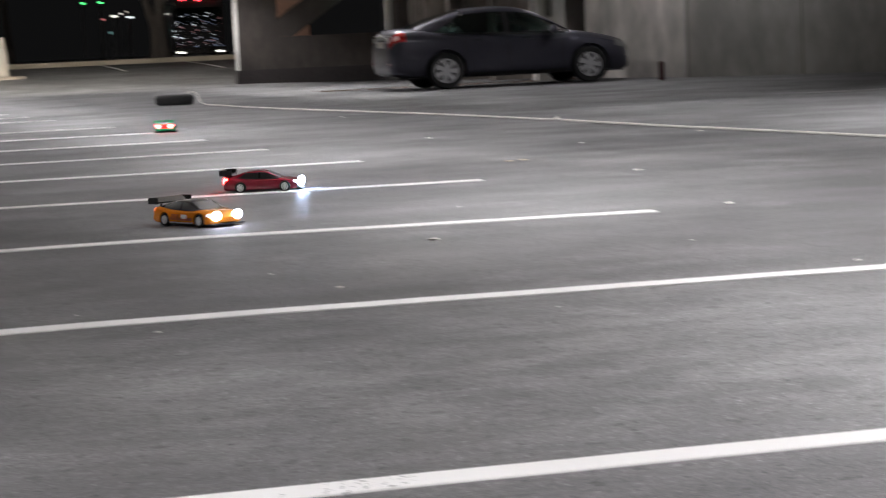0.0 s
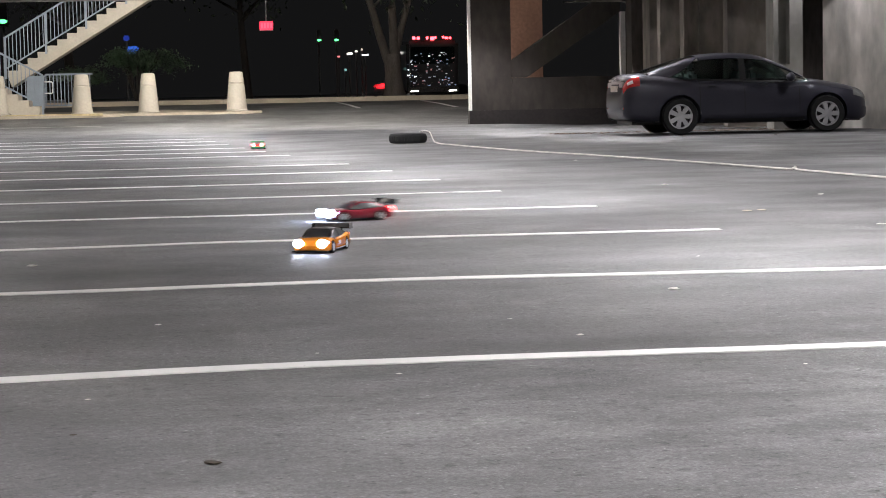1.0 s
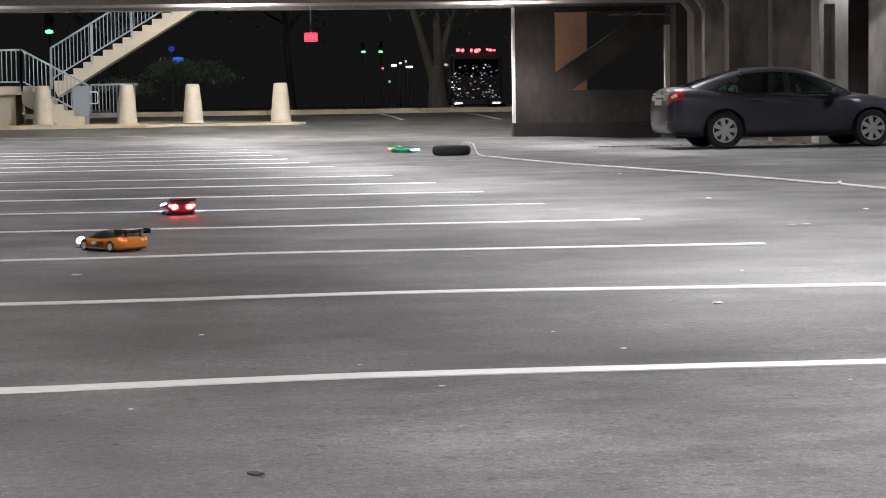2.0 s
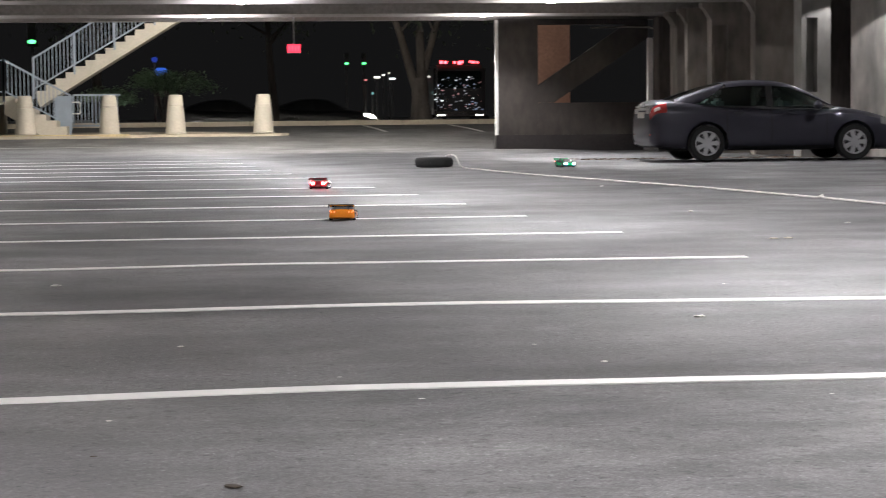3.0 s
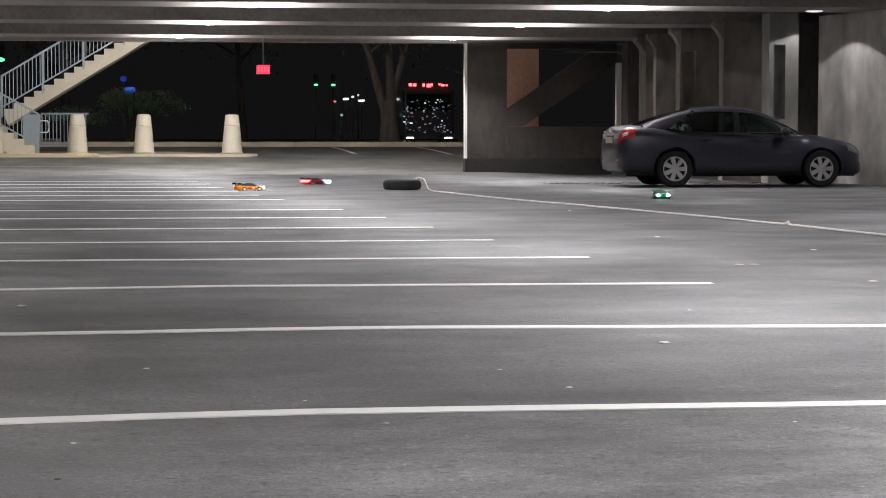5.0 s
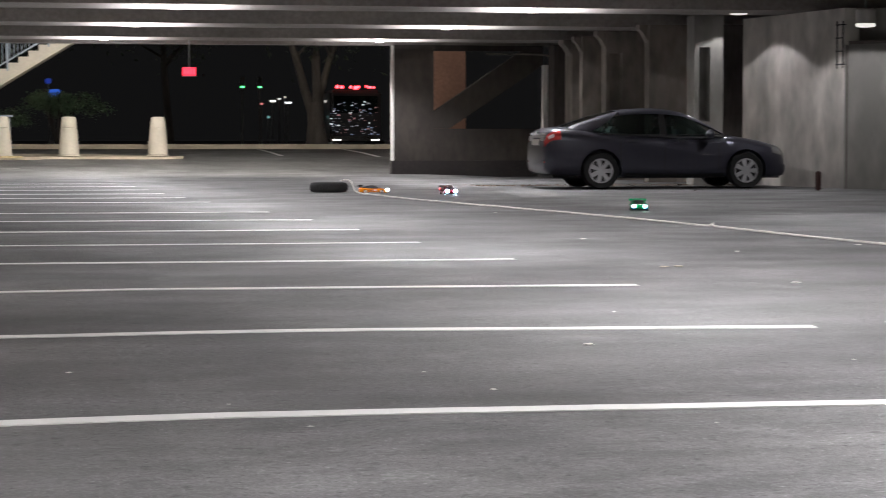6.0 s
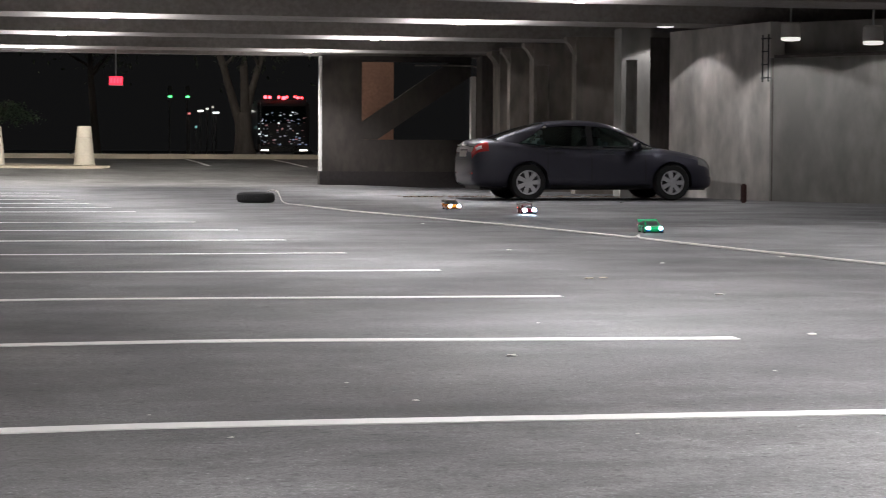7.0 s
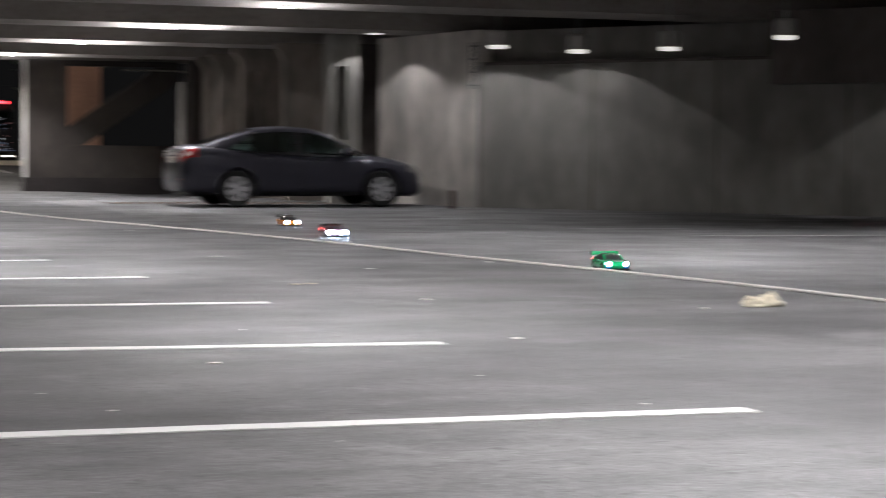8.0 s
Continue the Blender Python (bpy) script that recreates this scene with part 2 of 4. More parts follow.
def box(bm, lo, hi, m=None, bevel=0.0):
    cx, cy, cz = [(a + b) / 2 for a, b in zip(lo, hi)]
    size = [b - a for a, b in zip(lo, hi)]
    mat = Matrix.Translation((cx, cy, cz)) @ Matrix.Diagonal((*size, 1))
    if m is not None:
        mat = m @ mat
    made = bmesh.ops.create_cube(bm, size=1, matrix=mat)
    if bevel:
        edges = list({e for v in made["verts"] for e in v.link_edges})
        bmesh.ops.bevel(bm, geom=edges, offset=bevel, segments=2, affect="EDGES")


def boxed(lo, hi, bevel=0.0, m=None):
    bm = bmesh.new()
    box(bm, lo, hi, m, bevel)
    return bm


def bar(bm, a, b, w, d=None, up=(0, 0, 1)):
    """A square bar from a to b."""
    a, b = Vector(a), Vector(b)
    z = (b - a).normalized()
    x = Vector(up).cross(z)
    if x.length < 1e-4:
        x = Vector((1, 0, 0))
    x.normalize()
    y = z.cross(x)
    m = Matrix((x, y, z)).transposed().to_4x4()
    m.translation = (a + b) / 2
    bmesh.ops.create_cube(bm, size=1, matrix=m @ Matrix.Diagonal((w, d or w, (b - a).length, 1)))


def lathe(bm, profile, steps=24, m=None, caps=True):
    """Turns (radius, height) points about z."""
    m = m or Matrix()
    rings = []
    for r, z in profile:
        rings.append([bm.verts.new(m @ Vector((r * math.cos(2 * math.pi * i / steps), r * math.sin(2 * math.pi * i / steps), z))) for i in range(steps)])
    for p, q in zip(rings, rings[1:]):
        for i in range(steps):
            bm.faces.new((p[i], p[(i + 1) % steps], q[(i + 1) % steps], q[i]))
    if caps:
        bm.faces.new(rings[0][::-1])
        bm.faces.new(rings[-1])


def tube(bm, points, radius, sides=8):
    """A round tube along points."""
    rings = []
    pts = [Vector(p) for p in points]
    for i, p in enumerate(pts):
        z = (pts[min(i + 1, len(pts) - 1)] - pts[max(i - 1, 0)]).normalized()
        x = z.cross(Vector((0, 0, 1)))
        if x.length < 1e-3:
            x = Vector((1, 0, 0))
        x.normalize()
        y = z.cross(x)
        r = radius(i / (len(pts) - 1)) if callable(radius) else radius
        rings.append([bm.verts.new(p + r * (math.cos(2 * math.pi * k / sides) * x + math.sin(2 * math.pi * k / sides) * y)) for k in range(sides)])
    for p, q in zip(rings, rings[1:]):
        for k in range(sides):
            bm.faces.new((p[k], p[(k + 1) % sides], q[(k + 1) % sides], q[k]))
    bm.faces.new(rings[0][::-1])
    bm.faces.new(rings[-1])


def prism(bm, outline, depth, m):
    """An outline (x, z) pushed along local y by depth."""
    a = [bm.verts.new(m @ Vector((x, 0, z))) for x, z in outline]
    b = [bm.verts.new(m @ Vector((x, depth, z))) for x, z in outline]
    n = len(a)
    bm.faces.new(a)
    bm.faces.new(b[::-1])
    for i in range(n):
        bm.faces.new((a[i], b[i], b[(i + 1) % n], a[(i + 1) % n]))
    bmesh.ops.recalc_face_normals(bm, faces=bm.faces)


def structure(name, bm, material, label="", smooth=None):
    return part(name, bm, material, None, label, smooth, kind="structure")


# ---- ground ----
RISE = [(-400, 0), (49.5, 0), (52, 0.03), (55, 0.17), (57, 0.335), (58, 0.39), (61, 0.51), (64.2, 0.60), (70, 0.55), (80, 0.25), (120, 0.2), (900, 0.2)]


def ground_z(x, y):
    z = float(np.interp(y, [a for a, b in RISE], [b for a, b in RISE]))
    return z - 0.09 * math.exp(-((x - 10.4) / 1.6) ** 2 - ((y - 50.5) / 4) ** 2)


bm = bmesh.new()
xs = [-900, -300, -100, -40] + [-20 + 1.0 * i for i in range(51)] + [40, 100, 300, 900]
ys = [-400, -100, -30, 0, 10, 20, 30, 38, 42] + [44 + 0.5 * i for i in range(44)] + [68, 72, 76, 80, 90, 105, 120, 200, 400, 900]
grid = [[bm.verts.new((x, y, ground_z(x, y))) for x in xs] for y in ys]
for r, s in zip(grid, grid[1:]):
    for i in range(len(xs) - 1):
        bm.faces.new((r[i], r[i + 1], s[i + 1], s[i]))
structure("ground", bm, ASPHALT, "worn dark grey asphalt of a parking garage", 30)

# parking lines, each a thin strip of paint
LINES = [(3.82, 3.62), (6.57, 3.53), (9.30, 3.34), (12.14, 3.22), (14.98, 3.01), (17.55, 2.69), (20.12, 2.48), (22.7, 2.26), (25.2, 1.98), (29.35, 1.47), (31.6, 1.2), (34.0, 0.95),
         (36.6, 0.75), (39.2, 0.55), (41.8, 0.35)]
# the nearest lines were painted a little crooked: x, y along them
WAVER = {1: [(-3, 6.36), (-0.58, 6.51), (-0.14, 6.57), (0.32, 6.61), (0.84, 6.62), (1.73, 6.60), (3.5, 6.56)],
         2: [(-3, 9.38), (-0.82, 9.41), (-0.32, 9.43), (0.2, 9.48), (0.6, 9.52), (1.22, 9.51), (1.79, 9.45), (2.46, 9.39), (3.32, 9.32)],
         3: [(-3, 12.1), (-1.06, 12.16), (-0.4, 12.22), (0.15, 12.30), (0.77, 12.28), (1.57, 12.25), (3.2, 12.18)]}
rng = random.Random(4)


def strip(points, width, name, material, label):
    bm = bmesh.new()
    last = None
    for i, (x, y) in enumerate(points):
        x2, y2 = points[min(i + 1, len(points) - 1)]
        x1, y1 = points[max(i - 1, 0)]
        d = Vector((x2 - x1, y2 - y1)).normalized()
        nx, ny = -d.y * width / 2, d.x * width / 2
        row = []
        for sx, dz in ((1, -0.002), (1, 0.004), (-1, 0.004), (-1, -0.002)):
            px, py = x + sx * nx, y + sx * ny
            row.append(bm.verts.new((px, py, ground_z(px, py) + dz)))
        if last:
            for k in range(3):
                bm.faces.new((last[k], row[k], row[k + 1], last[k + 1]))
        else:
            bm.faces.new(row)
        last = row
    bm.faces.new(last[::-1])
    bmesh.ops.recalc_face_normals(bm, faces=bm.faces)
    return structure(name, bm, material, label)


for k, (y, x_end) in enumerate(LINES):
    pts = []
    n = 60
    for i in range(n + 1):
        x = -11 + (x_end + 11) * i / n
        path = WAVER.get(k)
        if path:
            line_y = float(np.interp(x, [a for a, b in path], [b for a, b in path]))
        else:
            line_y = y + 0.018 * math.sin(0.9 * x + 2.1 * k)
        pts.append((x, line_y + rng.uniform(-0.004, 0.004)))
    strip(pts, 0.11 if k == 0 else 0.125 if k < 6 else 0.18, "parking_line", LINE_PAINT, "worn white painted parking line on asphalt")
for a, b in (((10.95, 21.95), (14.0, 21.7)), ((10.6, 24.3), (12.0, 24.15))):
    strip([a, ((a[0] + b[0]) / 2, (a[1] + b[1]) / 2), b], 0.1, "parking_line", FAINT_PAINT, "faded white painted parking line on asphalt")
for a, b in (((5.0, 58.9), (4.72, 63.6)), ((7.76, 58.3), (7.38, 63.6)), ((10.3, 57.4), (10.0, 63.4))):
    strip([(a[0] + (b[0] - a[0]) * i / 24, a[1] + (b[1] - a[1]) * i / 24) for i in range(25)], 0.13, "parking_line", LINE_PAINT, "white painted line of an outdoor parking stall")
strip([(-12, 54.2), (-6, 54.15), (-2.2, 54.2)], 0.12, "parking_line", FAINT_PAINT, "faded white line along the garage edge")

# kerbs and the raised island
bm = bmesh.new()
for i in range(30):
    x0 = -30 + 2.4 * i
    z = ground_z(x0, 64.4)
    box(bm, (x0 + 0.006, 64.3, z - 0.2), (x0 + 2.394, 64.5, z + 0.15), bevel=0.02)
structure("kerb", bm, KERB_CONCRETE, "pale concrete kerb at the far edge of the lot")
bm = bmesh.new()
ISLAND = [(-14, 57.0), (-2.2, 57.0), (-1.8, 57.1), (-1.65, 57.35), (1.6, 57.2), (1.95, 57.3), (2.15, 57.55), (2.1, 57.85), (1.85, 58.1), (-1.0, 60.4), (-2.5, 61.5), (-14, 61.5)]
ring_lo = [bm.verts.new((x, y, 0.1)) for x, y in ISLAND]
ring_hi = [bm.verts.new((x, y, 0.425 + 0.02 * (y - 57.5))) for x, y in ISLAND]
for i in range(len(ISLAND)):
    j = (i + 1) % len(ISLAND)
    bm.faces.new((ring_lo[i], ring_lo[j], ring_hi[j], ring_hi[i]))
bm.faces.new(ring_hi)
bm.faces.new(ring_lo[::-1])
bmesh.ops.recalc_face_normals(bm, faces=bm.faces)
structure("kerb_island", bm, KERB_CONCRETE, "raised pale concrete island carrying stairs and bollards")
bm = bmesh.new()
bar(bm, (-11, 57.66, 0.425), (-2.25, 56.98, 0.415), 0.09, 0.06)
structure("kerb_edge", bm, surface("yellow_kerb_paint", (0.50, 0.41, 0.24), 0.8, spread=0.3, fine=20, coarse=2), "worn yellow painted kerb edge")
bm = bmesh.new()
verts = [bm.verts.new((x, y, z)) for x, y, z in ((-90, 64.5, 0.72), (90, 64.5, 0.72), (90, 76, 0.62), (-90, 76, 0.62))]
bm.faces.new(verts)
structure("verge", bm, SOIL, "dark unlit earth strip behind the kerb")

# ---- garage ceiling: slab with wide shallow beams ----
bm = bmesh.new()
box(bm, (-24, -20, 3.78), (30, 52.0, 4.05))
for yb in BEAM_ROWS:
    prism(bm, [(-24, 0), (30, 0), (30, 0.5), (-24, 0.5)], 1.5, pose(0, yb - 0.75, 3.3))
box(bm, (-24, 51.55, 3.29), (30, 52.05, 4.3))
structure("ceiling", bm, BEAM_CONCRETE, "stained concrete garage ceiling with wide beams")

# ---- walls ----
W1Y = 51.3
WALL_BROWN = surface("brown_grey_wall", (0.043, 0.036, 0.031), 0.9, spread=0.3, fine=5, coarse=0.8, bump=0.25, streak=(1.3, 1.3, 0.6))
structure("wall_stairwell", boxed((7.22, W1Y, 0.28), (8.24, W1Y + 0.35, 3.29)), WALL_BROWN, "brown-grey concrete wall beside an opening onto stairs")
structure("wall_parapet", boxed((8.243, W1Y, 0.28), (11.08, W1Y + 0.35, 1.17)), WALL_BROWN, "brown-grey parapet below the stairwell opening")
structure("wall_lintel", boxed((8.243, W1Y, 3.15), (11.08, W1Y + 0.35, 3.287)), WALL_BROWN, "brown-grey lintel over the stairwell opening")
structure("wall_plinth", boxed((7.15, W1Y - 0.06, -0.2), (11.3, W1Y + 0.30, 0.36)), PLINTH, "dark painted plinth at the foot of the wall")
structure("lit_wall_end", boxed((7.15, W1Y - 0.03, 0.362), (7.216, W1Y + 0.16, 3.27)), LIT_END_AND_TUBE_WHITE, "wall end, the light on it put into white")
structure("lit_wall_post", boxed((11.085, W1Y - 0.03, 0.362), (11.2, W1Y + 0.2, 2.80)), LIT_END_AND_TUBE_WHITE, "post beside the stairwell opening, the light on it put into white")
structure("wall_stairwell_back", boxed((8.2, 53.0, 0.0), (9.36, 53.2, 4.0)), ORANGE_WALL, "terracotta wall inside the stairwell")
# sloping stair flight behind the opening, and the beam that carries its head
bm = bmesh.new()
prism(bm, [(8.1, 1.50), (8.1, 1.173), (8.65, 1.173), (11.083, 2.80), (11.083, 3.147), (10.5, 3.147)], 0.24, pose(0, W1Y + 0.03, 0))
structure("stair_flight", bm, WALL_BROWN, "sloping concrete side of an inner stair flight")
bm = bmesh.new()
tube(bm, [(9.6, W1Y - 0.05, 3.06), (10.5, W1Y - 0.05, 3.07), (11.1, W1Y - 0.05, 3.06), (11.36, W1Y - 0.05, 2.98), (11.5, W1Y - 0.05, 2.80), (11.53, W1Y - 0.05, 2.4)], 0.022)
part("conduit", bm, PIER_CONCRETE, None, "bent metal conduit fixed under the lintel", category="conduit", smooth=60)

# side wall towards the camera with piers that stand out from it
structure("wall_side", boxed((12.3, 41.9, -0.2), (12.6, 51.25, 3.29)), PIER_CONCRETE, "dim concrete side wall behind the parked car")
structure("wall_corner", boxed((11.21, 50.6, -0.2), (12.3, 51.25, 3.29)), SHADE_AND_JOINT_CONCRETE, "stained concrete corner beside the stairwell, its shade put in the colour")


def pier(x0, x1, y, depth, panel=None):
    """A square pier with a small chamfered bracket under the ceiling, and a sunk panel (x, x, z, z) in its face."""
    bm = bmesh.new()
    cuts = [x0, x1] if panel is None else [x0, panel[0], panel[1], x1]
    for a, b in zip(cuts, cuts[1:]):
        if panel and a == panel[0]:
            box(bm, (a, y, -0.15), (b, y + depth, panel[2]))
            box(bm, (a, y, panel[3]), (b, y + depth, 3.29))
            box(bm, (a, y + 0.14, panel[2]), (b, y + depth, panel[3]))
        else:
            box(bm, (a, y, -0.15), (b, y + depth, 3.29))
    prism(bm, [(x0 - 0.2, 3.29), (x0 - 0.2, 3.2), (x0 - 0.1, 3.1), (x0 - 0.002, 2.92), (x0 - 0.002, 3.29)], depth * 0.7, pose(0, y + 0.05, 0))
    return structure("pier", bm, PIER_CONCRETE, "stained concrete pier standing out from the side wall")


pier(11.075, 12.3, 48.0, 0.75)
pier(10.975, 12.3, 46.5, 0.3)
pier(10.92, 12.3, 44.0, 0.4, (11.0, 11.28, 1.62, 2.8))
pier(11.22, 12.3, 41.5, 0.35)
# lit pier with a recessed panel next to a dark doorway slit
bm = bmesh.new()
py = 38.3
box(bm, (11.26, py, -0.2), (11.36, py + 0.5, 3.29))
box(bm, (11.58, py, -0.2), (11.84, py + 0.5, 3.29))
box(bm, (11.36, py, -0.2), (11.58, py + 0.5, 1.25))
box(bm, (11.36, py, 2.68), (11.58, py + 0.5, 3.29))
box(bm, (11.36, py + 0.25, 1.25), (11.58, py + 0.5, 2.68))
structure("wall_pier", bm, CONCRETE, "pale concrete pier with a tall recessed panel")
structure("wall_recess", boxed((12.61, 41.2, -0.2), (14.5, 41.45, 3.29)), SHADE_AND_JOINT_CONCRETE, "recess in the concrete wall, its shade put in the colour")


def wall_between(name, a, b, z0, z1, thick, material, label):
    """A wall from a to b; its thickness lies on the left of that way."""
    a, b = Vector((*a, 0)), Vector((*b, 0))
    d = b - a
    m = Matrix.Translation(a) @ Matrix.Rotation(math.atan2(d.y, d.x), 4, "Z")
    return structure(name, boxed((0, 0, z0), (d.length, thick, z1), m=m), material, label)


WA, WB, WC = (12.56, 39.3), (13.3, 35.6), (21.0, 25.28)
wall_between("wall_right_near_car", WA, WB, -0.2, 3.29, 0.3, PALE_CONCRETE, "stained pale concrete wall beside the parked car")
wall_between("wall_right", (WB[0] + 0.004, WB[1]), WC, -0.2, 2.62, 0.3, CONCRETE, "long stained concrete wall with board marks")
wall_between("wall_right_upper", (13.7, 35.9), (21.4, 25.58), 2.62, 3.29, 0.3, CONCRETE, "set-back dark upper wall under the ceiling")
wall_between("wall_ledge", (13.34, 35.52), (21.0, 25.25), 2.62, 2.68, 0.5, SHADE_AND_JOINT_CONCRETE, "thin ledge on top of the wall, its shade put in the colour")
wall_between("beam_drop", (15.9, 29.2), (19.8, 24.0), 2.13, 3.29, 0.5, SHADE_AND_JOINT_CONCRETE, "deep concrete beam near the wall, its shade put in the colour")
# walls that close the garage round the camera
wall_between("wall_back", (30, -19.7), (-24, -19.7), -0.2, 3.29, 0.3, CONCRETE, "plain concrete wall at the back of the garage")
wall_between("wall_far_right", (30, 26), (30, -20), -0.2, 3.29, 0.3, CONCRETE, "plain concrete wall closing the garage")
wall_between("wall_far_left", (-24, -20), (-24, 20), -0.2, 3.29, 0.3, CONCRETE, "plain concrete wall closing the garage")
# board joints on the long wall
d = (Vector(WC) - Vector(WB)).normalized()
for s in (0.06, 2.45, 4.9, 7.3):
    p = Vector(WB) + d * s
    bm = boxed((-0.012, -0.004, 0), (0.012, 0.02, 2.6), m=Matrix.Translation((p.x, p.y, 0)) @ Matrix.Rotation(math.atan2(d.y, d.x), 4, "Z"))
    structure("wall_joint", bm, SHADE_AND_JOINT_CONCRETE, "dark vertical joint in the concrete wall")


# ---- garage lights ----
def garage_light(place):
    thing = empty("garage_light", "lit shallow round garage light under the beam", "light fixture", "garage lights", place)
    bm = bmesh.new()
    lathe(bm, [(0.06, 0.008), (0.11, 0.0), (0.115, -0.018), (0.105, -0.02)], 24)
    part("housing", bm, METAL, thing, smooth=40)
    bm = bmesh.new()
    lathe(bm, [(0.1, -0.021), (0.098, -0.03), (0.06, -0.036)], 24)
    lens = part("refractor", bm, REFRACTOR, thing, "glowing shallow glass refractor", smooth=50)
    lens.visible_shadow = False
    return thing


first_light = garage_light(pose(LAMP_SPOTS[0][0], LAMP_SPOTS[0][1], 3.292))
for xl, yb in LAMP_SPOTS[1:]:
    copy_thing(first_light, pose(xl, yb, 3.292))


def wall_light(place):
    thing = empty("wall_light", "grey downlight with a glowing bottom near the wall", "light fixture", "wall lights", place)
    bm = bmesh.new()
    lathe(bm, [(0.14, 0.30), (0.17, 0.27), (0.175, 0.06), (0.165, 0.04)], 20)
    part("housing", bm, surface("grey_enamel", (0.45, 0.43, 0.40), 0.5, 0.1, spread=0.1), thing, smooth=40)
    bm = bmesh.new()
    lathe(bm, [(0.165, 0.038), (0.172, 0.012), (0.16, -0.012), (0.12, -0.022)], 20)
    lens = part("lens", bm, glowing("wall_light_lens", (1.0, 0.97, 0.92), 0.8), thing, "glowing lens", smooth=40)
    lens.visible_shadow = False
    bm = bmesh.new()
    lathe(bm, [(0.02, 0.30), (0.02, 1.05)], 8)
    part("stem", bm, METAL, thing)
    return thing


one = wall_light(pose(*WALL_LIGHTS[0]))
for p in WALL_LIGHTS[1:]:
    copy_thing(one, pose(*p))

# bodies for the added lamps, hidden behind the edge beam
for x, y, z in UNSEEN_EDGE_LAMPS:
    thing = empty("unseen_edge_light", "small unseen wall light added on the outer garage edge", "light fixture", "edge lights", pose(x, 52.06, z))
    part("housing", boxed((-0.14, 0.0, 0.02), (0.14, 0.2, 0.14), 0.02), METAL, thing)
    part("lens", boxed((-0.12, 0.01, -0.03), (0.12, 0.18, 0.018), 0.01), REFRACTOR, thing, "glowing lens")

# cable frame on the wall
thing = empty("cable_bracket", "dark metal cable bracket fixed high on the wall", "bracket", place=Matrix.Translation((13.27, 35.62, 2.25)) @ Matrix.Rotation(math.atan2(-3.7, 0.74), 4, "Z"))
for z in (0.0, 0.24, 0.48, 0.72):
    part("rung", boxed((-0.11, -0.09, z), (0.11, -0.07, z + 0.02)), BLACK_PLASTIC, thing)
for x in (-0.11, 0.09):
    part("rail", boxed((x, -0.07, -0.06), (x + 0.02, -0.05, 0.8)), BLACK_PLASTIC, thing)
    for z in (0.0, 0.72):
        part("standoff", boxed((x, -0.05, z), (x + 0.02, 0.0, z + 0.02)), BLACK_PLASTIC, thing)


# ---- exit sign ----
thing = empty("exit_sign", "glowing red exit sign hung on a thin rod", "sign", place=pose(2.05, 50.75, 2.44))
part("face", boxed((-0.165, -0.03, 0.02), (0.165, 0.03, 0.235), 0.012), EXIT_GLOW, thing, "glowing red face")
part("frame", boxed((-0.17, -0.02, 0.005), (0.17, 0.045, 0.019)), METAL, thing)
bm = bmesh.new()
tube(bm, [(0, 0, 0.23), (0, 0, 1.35)], 0.018)
part("rod", bm, METAL, thing)
for x in (-0.11, -0.035, 0.04, 0.115):
    part("letter_bar", boxed((x - 0.02, -0.034, 0.075), (x + 0.02, -0.0315, 0.185)), SIGN_LETTER, thing)


# ---- cars ----
def spline(keys, x):
    """Smooth values (Catmull-Rom) from rows of keys, by the first column."""
    k = np.array(keys, float)
    i = int(np.clip(np.searchsorted(k[:, 0], x) - 1, 0, len(k) - 2))
    t = (x - k[i, 0]) / (k[i + 1, 0] - k[i, 0])

    def slope(j):
        a, b = max(j - 1, 0), min(j + 1, len(k) - 1)
        return (k[b, 1:] - k[a, 1:]) / (k[b, 0] - k[a, 0])

    h = k[i + 1, 0] - k[i, 0]
    p, q, m, n = k[i, 1:], k[i + 1, 1:], slope(i) * h, slope(i + 1) * h
    return (2 * t**3 - 3 * t**2 + 1) * p + (t**3 - 2 * t**2 + t) * m + (-2 * t**3 + 3 * t**2) * q + (t**3 - t**2) * n


# along the car: x, half width, underside, top
LOWER = [(-2.46, 0.66, 0.40, 0.84), (-2.40, 0.80, 0.30, 1.03), (-2.26, 0.86, 0.26, 1.11), (-1.90, 0.895, 0.23, 1.12), (-1.39, 0.91, 0.21, 1.06),
         (-0.60, 0.91, 0.20, 1.0), (0.0, 0.91, 0.20, 0.97), (0.70, 0.91, 0.20, 0.955), (1.10, 0.905, 0.21, 0.985), (1.39, 0.90, 0.21, 0.95), (1.80, 0.87, 0.21, 0.88),
         (2.08, 0.79, 0.22, 0.80), (2.23, 0.67, 0.25, 0.70), (2.345, 0.40, 0.32, 0.55)]
# cabin: x, half width at the belt, half width at the roof, belt, top
CABIN = [(-1.98, 0.72, 0.62, 1.07, 1.10), (-1.55, 0.75, 0.61, 1.02, 1.25), (-1.05, 0.77, 0.60, 0.97, 1.40), (-0.55, 0.78, 0.60, 0.95, 1.455), (-0.05, 0.78, 0.60, 0.93, 1.45),
         (0.30, 0.78, 0.60, 0.92, 1.385), (0.64, 0.78, 0.62, 0.92, 1.22), (1.04, 0.77, 0.66, 0.94, 0.985)]
RING = [(0, 0), (0.72, 0.0), (0.92, 0.03), (0.985, 0.14), (1.0, 0.38), (0.995, 0.60), (0.955, 0.83), (0.84, 0.945), (0.5, 0.99), (0, 1)]


def lower_point(x, v):
    w, zb, zt = spline(LOWER, x)
    f = v * (len(RING) - 1)
    i = min(int(f), len(RING) - 2)
    t = f - i
    a = RING[i][0] * (1 - t) + RING[i + 1][0] * t
    b = RING[i][1] * (1 - t) + RING[i + 1][1] * t
    return Vector((x, w * a, zb + (zt - zb) * b))


